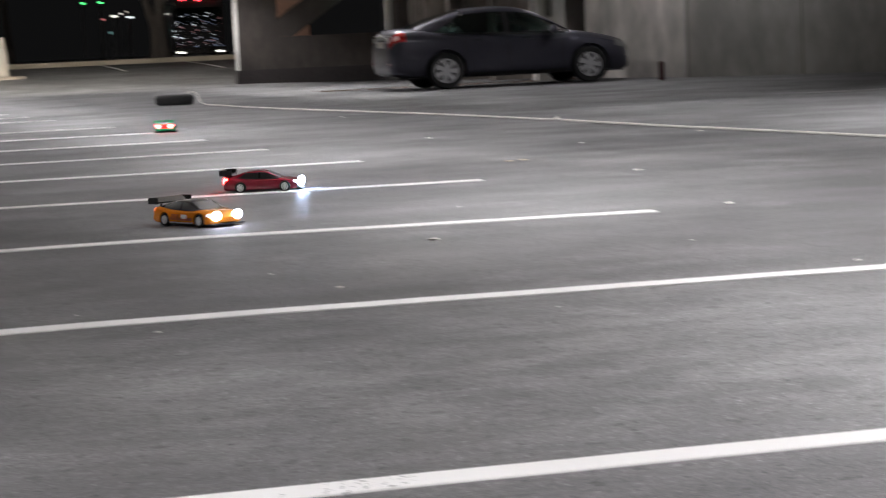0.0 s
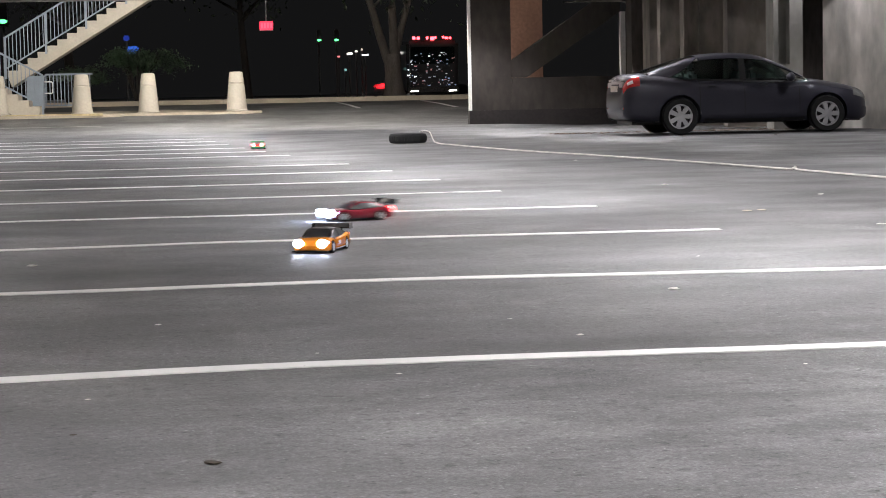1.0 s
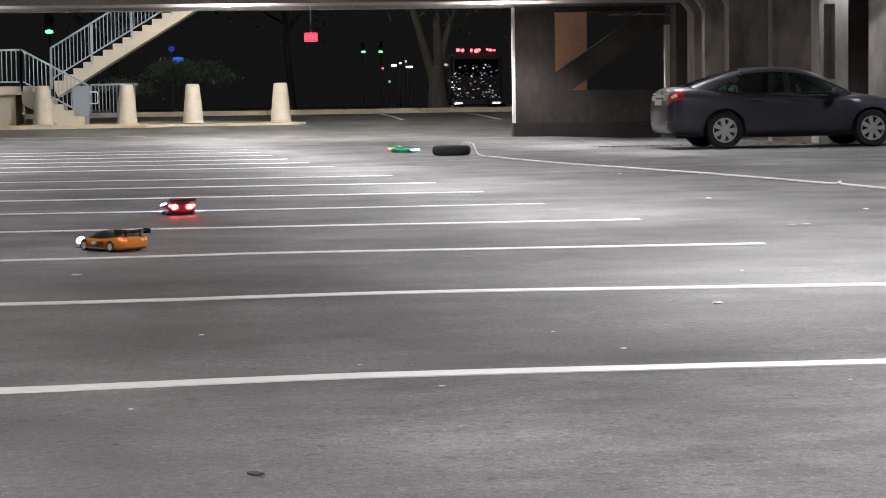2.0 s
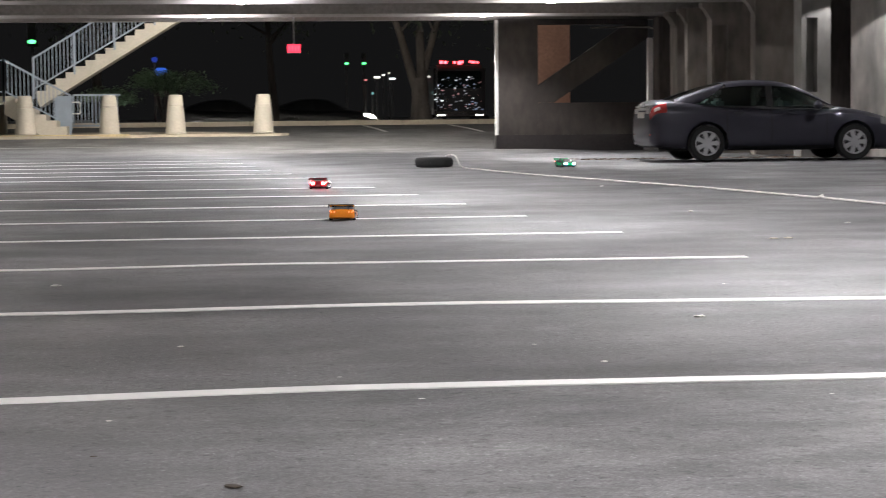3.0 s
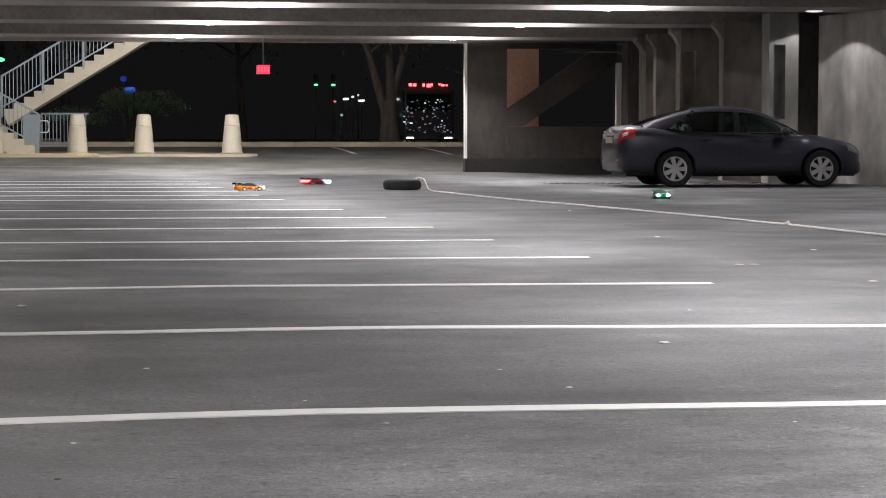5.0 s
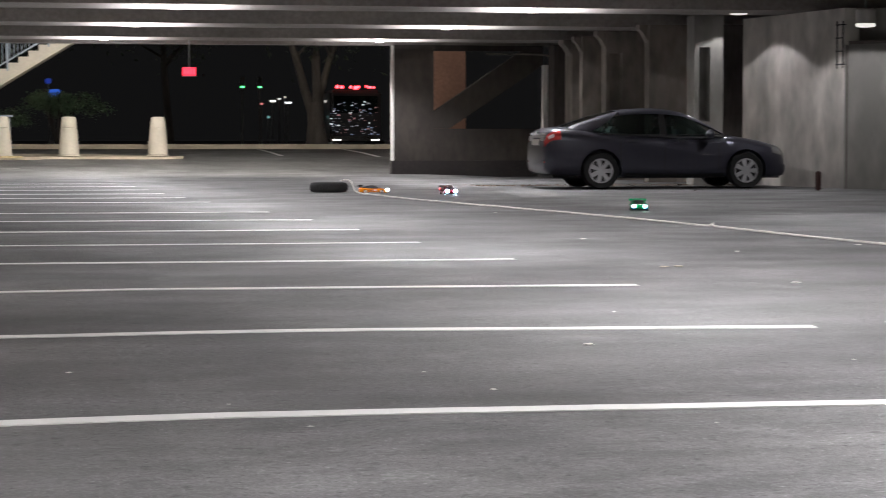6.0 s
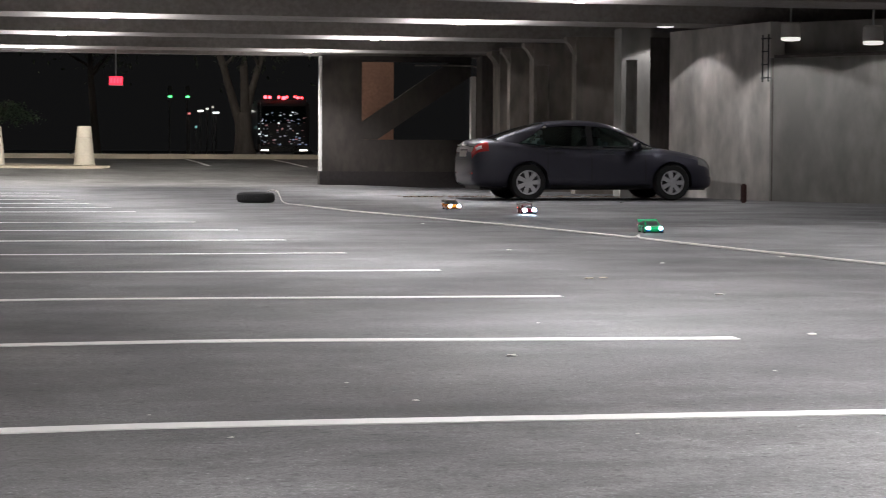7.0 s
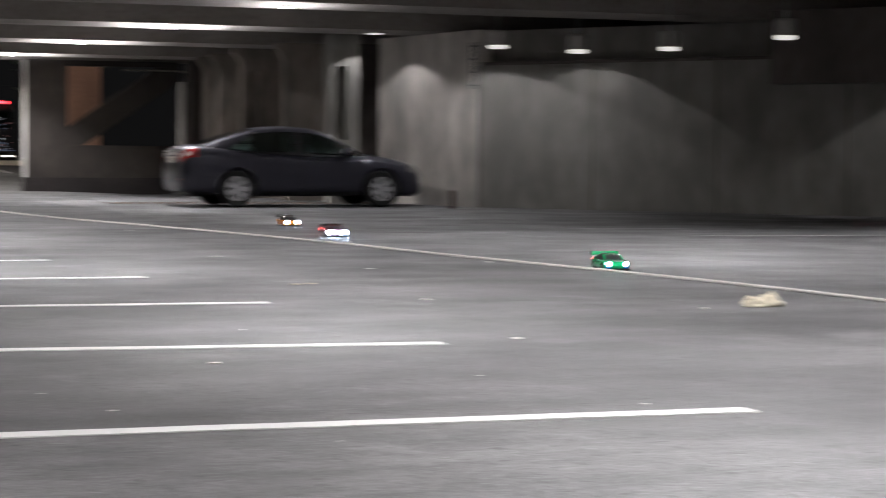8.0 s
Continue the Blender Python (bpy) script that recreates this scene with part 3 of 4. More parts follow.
def cabin_point(x, v):
    wb, wt, zb, zt = spline(CABIN, x)
    if v < 0.7:
        t = v / 0.7
        return Vector((x, wb + (wt - wb) * t**1.25, zb + (zt - zb) * 0.9 * t))
    t = (v - 0.7) / 0.3
    return Vector((x, wt * (1 - t) ** 0.8 if t < 1 else 0.0, zb + (zt - zb) * (0.9 + 0.1 * (1 - (1 - t) ** 2))))


def shell(point, x0, x1, v0, v1, nx, nv, fit, lift=0.0, both=True, slant=0.0):
    """A sheet of a car's surface between x0..x1 and v0..v1, raised by lift, on both sides."""
    bm = bmesh.new()
    for side in ((1, -1) if both else (1,)):
        rows = []
        for i in range(nx + 1):
            row = []
            for j in range(nv + 1):
                v = v0 + (v1 - v0) * j / nv
                x = x0 + (x1 + slant * v - x0) * i / nx
                p = point(x, v)
                if lift:
                    e = 0.004
                    du = point(min(x + e, 2.345), v) - point(max(x - e, -2.46), v)
                    dv = point(x, min(v + e, 1)) - point(x, max(v - e, 0))
                    n = dv.cross(du)
                    if n.length > 1e-9:
                        p = p + n.normalized() * lift
                p = fit(Vector((p.x, p.y * side, p.z)))
                row.append(bm.verts.new(p))
            rows.append(row)
        for r, s in zip(rows, rows[1:]):
            for j in range(nv):
                f = (r[j], s[j], s[j + 1], r[j + 1])
                bm.faces.new(f if side == 1 else f[::-1])
    bmesh.ops.remove_doubles(bm, verts=bm.verts, dist=1e-5)
    return bm


def cut(ob, cutters):
    """Cuts wheel arches out of a body."""
    for bm in cutters:
        me = bpy.data.meshes.new("cutter")
        bm.to_mesh(me)
        bm.free()
        tool = new("cutter", me)
        mod = ob.modifiers.new("arch", "BOOLEAN")
        mod.operation, mod.object, mod.solver = "DIFFERENCE", tool, "EXACT"
        done = bpy.data.meshes.new_from_object(ob.evaluated_get(bpy.context.evaluated_depsgraph_get()))
        ob.modifiers.clear()
        old = ob.data
        ob.data = done
        bpy.data.objects.remove(tool)
        bpy.data.meshes.remove(old)
    for p in ob.data.polygons:
        p.use_smooth = True
    ob.data.set_sharp_from_angle(angle=radians(38))


def wheel(parent, centre, radius, width, side, rim_material, spokes=7, name="wheel"):
    """side: 1 or -1, the side on which the rim shows."""
    turn = Matrix.Translation(centre) @ Matrix.Rotation(radians(-90 * side), 4, "X")
    hub = empty(name, "", "")
    hub.parent = parent
    hub.matrix_basis = turn
    w, r = width / 2, radius
    bm = bmesh.new()
    lathe(bm, [(r * 0.66, -w * 0.9), (r * 0.93, -w), (r, -w * 0.75), (r, w * 0.75), (r * 0.93, w), (r * 0.68, w * 0.92), (r * 0.66, w * 0.7), (r * 0.6, w * 0.2)], 32)
    part("tyre", bm, RUBBER, hub, smooth=35)
    bm = bmesh.new()
    lathe(bm, [(r * 0.6, w * 0.3), (r * 0.68, w * 0.5), (r * 0.68, w * 0.9), (r * 0.62, w * 0.9), (r * 0.58, w * 0.6), (r * 0.6, w * 0.3)], 28, caps=False)
    for k in range(spokes):
        m = Matrix.Rotation(2 * math.pi * k / spokes, 4, "Z")
        verts = [bm.verts.new(m @ Vector(p)) for p in ((r * 0.08, -r * 0.09, w * 0.93), (r * 0.62, -r * 0.13, w * 0.84), (r * 0.62, r * 0.13, w * 0.84), (r * 0.08, r * 0.09, w * 0.93),
                                                       (r * 0.08, -r * 0.09, w * 0.6), (r * 0.62, -r * 0.15, w * 0.5), (r * 0.62, r * 0.15, w * 0.5), (r * 0.08, r * 0.09, w * 0.6))]
        for f in ((0, 1, 2, 3), (7, 6, 5, 4), (0, 4, 5, 1), (1, 5, 6, 2), (2, 6, 7, 3), (3, 7, 4, 0)):
            bm.faces.new([verts[i] for i in f])
    lathe(bm, [(r * 0.17, w * 0.5), (r * 0.16, w * 0.95), (r * 0.05, w)], 16)
    part("rim", bm, rim_material, hub, smooth=30)
    bm = bmesh.new()
    lathe(bm, [(r * 0.63, w * 0.1), (r * 0.62, w * 0.2)], 20)
    part("brake_drum", bm, BLACK_PLASTIC, hub)
    return hub


def car(thing, fit, scale, paint, glass, lights, wheel_radius, wheel_width, track, rims, roof=None, doors=True, seats=True, arch=0.39, steer=0.0):
    """A saloon car's parts under thing. fit maps the full-size car into the thing's own size. lights: head and tail materials."""
    n = 70 if scale > 0.5 else 36
    bm = shell(lower_point, -2.46, 2.345, 0, 1, n, 18, fit)
    holes = [e for e in bm.edges if e.is_boundary]
    bmesh.ops.holes_fill(bm, edges=holes, sides=0)
    bmesh.ops.recalc_face_normals(bm, faces=bm.faces)
    body = part("body", bm, paint, thing, smooth=38)
    cutters = []
    for x in (-1.3875, 1.3875):
        for s in (1, -1):
            a, b = fit(Vector((x, s * 0.62, 0.33))), fit(Vector((x, s * 1.1, 0.33)))
            c = bmesh.new()
            bmesh.ops.create_cone(c, cap_ends=True, segments=36, radius1=arch * scale, radius2=arch * scale, depth=abs(b.y - a.y),
                                  matrix=Matrix.Translation(((a.x, (a.y + b.y) / 2, wheel_radius))) @ Matrix.Rotation(radians(90), 4, "X"))
            cutters.append(c)
    cut(body, cutters)
    part("glass", shell(cabin_point, -1.98, 1.04, 0, 1, n // 2, 12, fit), glass, thing, "dark tinted windows", smooth=50)
    up = 0.012
    roof_paint = roof or paint
    part("roof", shell(cabin_point, -0.98, 0.32, 0.62, 1, n // 3, 8, fit, up), roof_paint, thing, smooth=50)
    for s in (1, -1):
        half = lambda p, s=s: fit(Vector((p.x, p.y * s, p.z)))

        def side(name, point, x0, x1, v0, v1, nx, nv, lift, material, slant=0.0):
            bm = shell(point, x0, x1, v0, v1, nx, nv, half, lift, both=False, slant=slant)
            if s < 0:
                bmesh.ops.reverse_faces(bm, faces=bm.faces)
            part(name, bm, material, thing, smooth=50)

        side("pillar_front", cabin_point, 0.30, 1.02, 0.60, 0.76, 10, 3, up, roof_paint)
        side("pillar_rear", cabin_point, -1.96, -1.62, 0.0, 0.80, 12, 10, up, roof_paint, 0.85)
        side("pillar_middle", cabin_point, -0.24, -0.12, 0.0, 0.66, 2, 6, up, RUBBER)
        side("waist_trim", cabin_point, -1.15, 0.94, 0.0, 0.05, 20, 1, up * 1.3, BLACK_PLASTIC)
        side("rear_bumper", lower_point, -2.44, -1.86, 0.14, 0.44, 12, 6, 0.02, paint)
        side("front_bumper", lower_point, 1.86, 2.343, 0.12, 0.46, 12, 6, 0.02, paint)
        side("sill", lower_point, -0.95, 0.95, 0.2, 0.3, 10, 2, 0.012, BLACK_PLASTIC)
        if doors:
            for x in (-1.02, -0.18, 0.86):
                side("door_gap", lower_point, x - 0.008, x + 0.008, 0.36, 0.74, 1, 8, 0.003, BLACK_PLASTIC)
    head, tail = lights
    lift = 0.012
    for s, nm in ((1, "near"), (-1, "far")):
        flip = lambda p, s=s: fit(Vector((p.x, p.y * s, p.z)))
        for label, x0, x1, v0, v1, mat in (("headlight", 1.93, 2.29, 0.60, 0.76, head), ("taillight", -2.445, -2.16, 0.62, 0.745, tail)):
            bm = shell(lower_point, x0, x1, v0, v1, 8, 4, flip, lift, both=False)
            if s < 0:
                bmesh.ops.reverse_faces(bm, faces=bm.faces)
            part(label, bm, mat, thing, smooth=50)
    if doors:
        for x in (-0.86, 0.08):
            for s in (1, -1):
                bm = boxed((x, s * 0.905 - 0.02, 0.86), (x + 0.17, s * 0.905 + 0.02, 0.89), 0.008)
                part("door_handle", bm, HANDLE_PAINT, thing)
        for s in (1, -1):
            bm = bmesh.new()
            bmesh.ops.create_uvsphere(bm, u_segments=14, v_segments=8, radius=1, matrix=pose(0.66, s * 0.97, 1.0) @ Matrix.Diagonal((0.08, 0.13, 0.085, 1)))
            part("wing_mirror", bm, paint, thing, smooth=60)
        part("plate", boxed((-2.392, -0.26, 0.79), (-2.36, 0.26, 0.90), 0.005), PAPER, thing, "pale plain number plate")
        part("boot_trim", boxed((-2.362, -0.31, 0.93), (-2.31, 0.31, 0.985), 0.006), CHROME_DULL, thing, "chrome strip on the boot lid")
        part("belly", boxed((-2.2, -0.6, 0.19), (2.1, 0.6, 0.34)), BLACK_PLASTIC, thing)
    if seats:
        for x in (-1.0, 0.1):
            for y in (-0.38, 0.38):
                bm = bmesh.new()
                box(bm, (x - 0.12, y - 0.22, 0.6), (x + 0.03, y + 0.22, 1.14), bevel=0.05)
                box(bm, (x - 0.12, y - 0.12, 1.16), (x, y + 0.12, 1.32), bevel=0.04)
                part("seat", bm, SEAT_CLOTH, thing, smooth=40)
        bm = bmesh.new()
        box(bm, (0.62, -0.7, 0.7), (0.9, 0.7, 0.97), bevel=0.05)
        part("dashboard", bm, BLACK_PLASTIC, thing, smooth=40)
    for x in (-1.3875, 1.3875):
        for s in (1, -1):
            c = fit(Vector((x, s * track, 0)))
            wheel(thing, (c.x, c.y, wheel_radius), wheel_radius, wheel_width, s, rims)


same = lambda p: p


def saloon_fit(p):
    """A little shorter than the plan, most of it in the nose and tail."""
    return Vector((p.x * 0.988 - 0.05 * max(p.x - 1.5, 0) / 0.85 + 0.05 * max(-1.6 - p.x, 0) / 0.86, p.y, p.z))


saloon = empty("saloon_car", "slate grey metallic saloon car parked by the concrete wall", "car")
car(saloon, saloon_fit, 1.0, CAR_PAINT, WINDOW, (LAMP_CLEAR, TAIL_RED), 0.33, 0.215, 0.80, SILVER)
# boot lid trim: reversing lamps, garnish and badge shapes
for s in (1, -1):
    part("reversing_lamp", boxed((-2.368, s * 0.46 - 0.14, 0.86), (-2.30, s * 0.46 + 0.14, 0.965), 0.012), CHROME_DULL, saloon, "clear reversing lamp in a chrome surround")
    # a raised pale patch painted as the reflection in the lens
    bm = shell(lower_point, -2.385, -2.29, 0.65, 0.69, 6, 4, lambda p, s=s: saloon_fit(Vector((p.x, p.y * s, p.z))), 0.02, both=False)
    if s < 0:
        bmesh.ops.reverse_faces(bm, faces=bm.faces)
    part("lens_reflection", bm, PINK_REFLECTION, saloon, "pale patch painted on the tail lamp for a bright reflection", smooth=50)
    part("lamp_surround", boxed((-2.345, s * 0.46 - 0.17, 0.985), (-2.28, s * 0.46 + 0.17, 1.01), 0.006), CHROME_DULL, saloon, "chrome edge over the lamp")
    part("bumper_reflector", boxed((-2.385, s * 0.62 - 0.1, 0.47), (-2.35, s * 0.62 + 0.1, 0.51), 0.006), TAIL_RED, saloon, "small red reflector")
    bm = bmesh.new()
    tube(bm, [saloon_fit(Vector((x, s * 0.79, 0.985))) for x in (-1.7, -1.2, -0.5, 0.2, 0.9)], 0.009, 6)
    part("belt_moulding", bm, BLACK_PLASTIC, saloon)
part("boot_seam", boxed((-2.385, -0.60, 0.735), (-2.33, 0.72, 0.745)), BLACK_PLASTIC, saloon)
part("badge", boxed((-2.37, -0.06, 1.0), (-2.30, 0.06, 1.05), 0.015), CHROME_DULL, saloon)
saloon.matrix_basis = pose(10.19, 36.85, 0.0, 0, 0, 1.0)

# cars that pass on the road behind the lot, seen by their lights
HEAD_ON = glowing("white_head_lamp", (1.0, 0.93, 0.85), 14.0)
TAIL_ON = glowing("red_tail_lamp", (1.0, 0.02, 0.03), 4.0)
passing = []
for i in range(4):
    ob = empty("passing_car", "black car passing on the road with its lights on", "car", "passing cars")
    car(ob, same, 0.4, NIGHT_PAINT, BLACK_PLASTIC, (HEAD_ON, TAIL_ON), 0.33, 0.215, 0.80, SILVER, doors=False, seats=False, arch=0.98)
    ob.matrix_basis = pose(-200, 90, 0.2)
    passing.append(ob)


# ---- radio-controlled cars ----
RC = 0.0985


def rc_fit(p):
    return Vector((p.x * RC, p.y * RC * 1.25, 0.012 + (p.z - 0.2) * RC * 0.97))


def rc_car(name, label, paint, roof, nose, head, tail, wing_material, rim, stripe, lens, bulb=0.0145, glare=True, eye=0.025):
    thing = empty(name, label, "toy car", "radio-controlled cars")
    car(thing, rc_fit, RC, paint, BLACK_PLASTIC, (lens, tail), 0.033, 0.028, 0.80, rim, roof=roof, doors=False, seats=False, arch=0.40)
    k = RC / 0.0905
    m = Matrix.Diagonal((k, k * 1.03, k, 1))
    part("splitter", boxed((0.185, -0.088, 0.010), (0.222, 0.088, 0.016), 0, m), BLACK_PLASTIC, thing)
    for s in (1, -1):
        bm = shell(lower_point, 2.12, 2.344, 0.16, 0.60, 6, 6, lambda p, s=s: rc_fit(Vector((p.x, p.y * s, p.z))), 0.03, both=False)
        if s < 0:
            bmesh.ops.reverse_faces(bm, faces=bm.faces)
        part("nose_cheek", bm, nose, thing, smooth=50)
        bm = shell(lower_point, -0.9, 0.9, 0.40, 0.50, 10, 2, lambda p, s=s: rc_fit(Vector((p.x, p.y * s, p.z))), 0.02, both=False)
        if s < 0:
            bmesh.ops.reverse_faces(bm, faces=bm.faces)
        part("side_stripe", bm, stripe, thing, "side stripe decal", smooth=50)
    part("chassis", boxed((-0.19, -0.065, 0.012), (0.18, 0.065, 0.03), 0, m), BLACK_PLASTIC, thing)
    wing = part("wing", boxed((-0.033, -0.096, -0.003), (0.033, 0.096, 0.003), 0, m @ pose(-0.205, 0, 0.116, 0, 17, 0)), wing_material, thing, "rear wing on two struts")
    for s in (-1, 1):
        part("strut", boxed((-0.215, s * 0.05 - 0.002, 0.082), (-0.2, s * 0.05 + 0.002, 0.114), 0, m), wing_material, wing)
        part("end_plate", boxed((-0.242, s * 0.097 - 0.0015, 0.1), (-0.17, s * 0.097 + 0.0015, 0.13), 0, m), wing_material, wing)
    # bulbs oversized, so their shape takes in the bloom of the light
    for s in (-1, 1):
        bm = bmesh.new()
        bmesh.ops.create_uvsphere(bm, u_segments=12, v_segments=8, radius=eye, matrix=m @ pose(0.209, s * 0.060, 0.052) @ Matrix.Diagonal((0.45, 1, 0.9, 1)))
        part("lamp_bulb", bm, head, thing, "glowing headlamp")
        bm = bmesh.new()
        bmesh.ops.create_uvsphere(bm, u_segments=12, v_segments=8, radius=bulb, matrix=m @ pose(-0.219, s * 0.055, 0.065) @ Matrix.Diagonal((0.4, 1, 0.9, 1)))
        part("tail_bulb", bm, tail, thing, "glowing tail lamp")
    if not glare:
        # glowing panel added for the red light over the whole rear
        part("tail_glow", boxed((-0.224, -0.075, 0.042), (-0.214, 0.075, 0.082), 0.004, m), glowing("red_tail_glow", (1.0, 0.03, 0.03), 1.1), thing, "added red glow over the rear")
    return thing


ORANGE = surface("orange_gloss", (0.85, 0.27, 0.015), 0.25, spread=0.1, fine=80, coarse=12, bump=0, coat=1.0)
RED = surface("red_gloss", (0.22, 0.010, 0.025), 0.25, spread=0.1, fine=80, coarse=12, bump=0, coat=1.0)
MAROON = surface("dark_orange_decal", (0.40, 0.09, 0.012), 0.35, spread=0.5, fine=60, coarse=25, bump=0)
GREEN = surface("green_gloss", (0.01, 0.42, 0.16), 0.25, spread=0.1, fine=80, coarse=12, bump=0, coat=1.0)
BLUE = surface("blue_gloss", (0.01, 0.11, 0.34), 0.25, spread=0.1, fine=80, coarse=12, bump=0, coat=1.0)
GLOSS_BLACK = surface("black_gloss", (0.01, 0.01, 0.011), 0.2, spread=0.1, bump=0, coat=1.0)
WHITE_RIM = surface("white_rim", (0.75, 0.75, 0.74), 0.4, spread=0.05, bump=0)
DARK_RIM = surface("dark_rim", (0.12, 0.12, 0.12), 0.35, 0.5, spread=0.05, bump=0)
WHITE_LED = glowing("white_led", (0.70, 0.80, 1.0), 60.0)
BLUE_LED = glowing("bluish_led", (0.5, 0.66, 1.0), 220.0)
CYAN_LED = glowing("cyan_led", (0.45, 1.0, 0.95), 28.0)
AMBER_LED = glowing("amber_tail_led", (1.0, 0.25, 0.05), 1.0)
RED_LED = glowing("red_tail_led", (1.0, 0.016, 0.016), 85.0)
SOFT_LED = glowing("soft_led_lens", (0.8, 0.88, 1.0), 1.5)
SOFT_CYAN = glowing("soft_cyan_lens", (0.45, 1.0, 0.95), 2.0)
PINK_LED = glowing("soft_red_tail_led", (1.0, 0.06, 0.06), 30.0)

rc_orange = rc_car("rc_car", "orange toy drift car with black roof and wing", ORANGE, GLOSS_BLACK, ORANGE, WHITE_LED, AMBER_LED, GLOSS_BLACK, WHITE_RIM, MAROON, SOFT_LED, 0.011)
for s in (1, -1):
    side_of = lambda p, s=s: rc_fit(Vector((p.x, p.y * s, p.z)))
    for nm, x0, x1, v0, v1, mat, text in (("door_decal", -0.75, -0.1, 0.46, 0.60, MAROON, "dark door decal"), ("number_roundel", 0.05, 0.5, 0.47, 0.60, WHITE_RIM, "pale door decal"), ("sill_stripe", -0.9, 0.95, 0.30, 0.35, WHITE_RIM, "pale sill stripe")):
        bm = shell(lower_point, x0, x1, v0, v1, 8, 3, side_of, 0.035, both=False)
        if s < 0:
            bmesh.ops.reverse_faces(bm, faces=bm.faces)
        part(nm, bm, mat, rc_orange, text, smooth=50)
rc_red = rc_car("rc_car", "red toy drift car with black nose and bluish headlights", RED, RED, GLOSS_BLACK, BLUE_LED, RED_LED, GLOSS_BLACK, WHITE_RIM, RED, SOFT_LED, 0.024, eye=0.029)
rc_green = rc_car("rc_car", "green toy drift car with blue nose and cyan headlights", GREEN, GREEN, BLUE, CYAN_LED, PINK_LED, GREEN, DARK_RIM, GREEN, SOFT_CYAN, 0.026, False, 0.02)

# ---- tyre, rope and litter on the ground ----
bm = bmesh.new()
lathe(bm, [(0.19, 0.02), (0.24, 0.0), (0.30, 0.012), (0.318, 0.04), (0.318, 0.13), (0.30, 0.16), (0.24, 0.172), (0.19, 0.155), (0.185, 0.14), (0.23, 0.125), (0.23, 0.05), (0.185, 0.035)], 40)
for i in range(36):
    a = 2 * math.pi * i / 36
    box(bm, (0.312, -0.018, 0.045), (0.324, 0.018, 0.125), Matrix.Rotation(a, 4, "Z"))
tyre = part("car_tyre", bm, RUBBER, None, "old black car tyre lying flat on the asphalt", smooth=40, category="tyre")
tyre.matrix_basis = pose(3.74, 34.55, 0.0)
KNOTS = [(3.95, 34.6, 0.19), (4.02, 34.42, 0.215), (4.09, 34.2, 0.17), (4.10, 33.95, 0.06), (4.13, 33.4, 0.014), (4.22, 32.6), (4.38, 31.0), (4.58, 29.4), (4.83, 27.9), (5.10, 26.5), (5.42, 24.7), (5.71, 23.0),
         (5.93, 21.4), (6.08, 20.25), (6.10, 20.1, 0.03), (6.13, 19.95), (6.22, 18.9), (6.33, 17.7), (6.50, 16.4), (6.66, 15.2), (6.80, 14.1), (6.91, 13.0), (6.98, 12.0), (7.02, 11.0), (7.0, 9.5), (6.8, 7.5), (6.3, 5.0)]
pts = []
for i in range(len(KNOTS) - 1):
    for s in range(5):
        keys = [(j, *(KNOTS[j] + (0.014,))[:3]) for j in range(len(KNOTS))]
        p = spline(keys, i + s / 5)
        pts.append((float(p[0]) + 0.006 * math.sin(i * 5 + s), float(p[1]), float(p[2])))
bm = bmesh.new()
tube(bm, pts, 0.0105, 8)
bmesh.ops.create_uvsphere(bm, u_segments=10, v_segments=8, radius=0.017, matrix=pose(6.13, 20.15, 0.032))
part("rope", bm, ROPE, None, "long off-white rope running from the tyre over the asphalt", smooth=60, category="rope")


def scrap(x, y, size, material, name, label, seed, group="litter on the asphalt", rise=0.17):
    r = random.Random(seed)
    bm = bmesh.new()
    bmesh.ops.create_icosphere(bm, subdivisions=2 if rise < 0.3 else 4, radius=size / 2)
    for v in bm.verts:
        k = 1 + 0.45 * noise.noise(v.co * 3.2 / size + Vector((seed, 0, 0)))
        v.co = Vector((v.co.x * k * r.uniform(0.95, 1.05), v.co.y * k * 0.75, max(v.co.z * k * rise * (1 + (0.8 * noise.noise(v.co * 14) if rise > 0.3 else 0)), -0.08 * size)))
    ob = part(name, bm, material, None, label, category="litter", group=group)
    ob.matrix_basis = pose(x, y, 0.08 * size, 0, 0, r.uniform(-40, 40))
    return ob


for i, (x, y, s) in enumerate(((2.07, 8.65, 0.055), (4.23, 17.9, 0.06), (4.25, 12.2, 0.06), (3.78, 9.46, 0.055), (-0.85, 10.95, 0.055), (3.24, 6.82, 0.03), (1.36, 7.15, 0.03), (0.62, 6.32, 0.02), (-0.15, 7.94, 0.025),
                               (4.7, 24.5, 0.05), (4.98, 15.7, 0.045), (6.3, 16.5, 0.06), (5.63, 11.09, 0.05), (1.2, 7.74, 0.018), (-0.33, 6.02, 0.02), (2.6, 10.3, 0.02), (0.4, 6.9, 0.014), (3.0, 7.9, 0.018), (1.9, 6.2, 0.014))):
    scrap(x, y, s, PAPER, "paper_scrap", "small white scrap of litter on asphalt", i)
for i, (x, y) in enumerate(((3.86, 13.85), (3.98, 13.9))):
    scrap(x, y, 0.07, KERB_CONCRETE, "paint_fleck", "pale worn fleck on the asphalt", 40 + i)
scrap(0.02, 4.88, 0.05, LEAF, "dry_leaf", "dark curled dry leaf on asphalt", 51)
scrap(-0.34, 5.39, 0.02, LEAF, "dry_leaf", "dark small dry leaf on asphalt", 52)
scrap(10.2, 34.6, 0.07, LEAF, "dry_leaf", "dark small dry leaf on asphalt", 53)
scrap(6.08, 11.2, 0.25, CLOTH, "rag", "crumpled cream cloth lying on asphalt", 61, rise=0.4)
r = random.Random(77)
bm = bmesh.new()
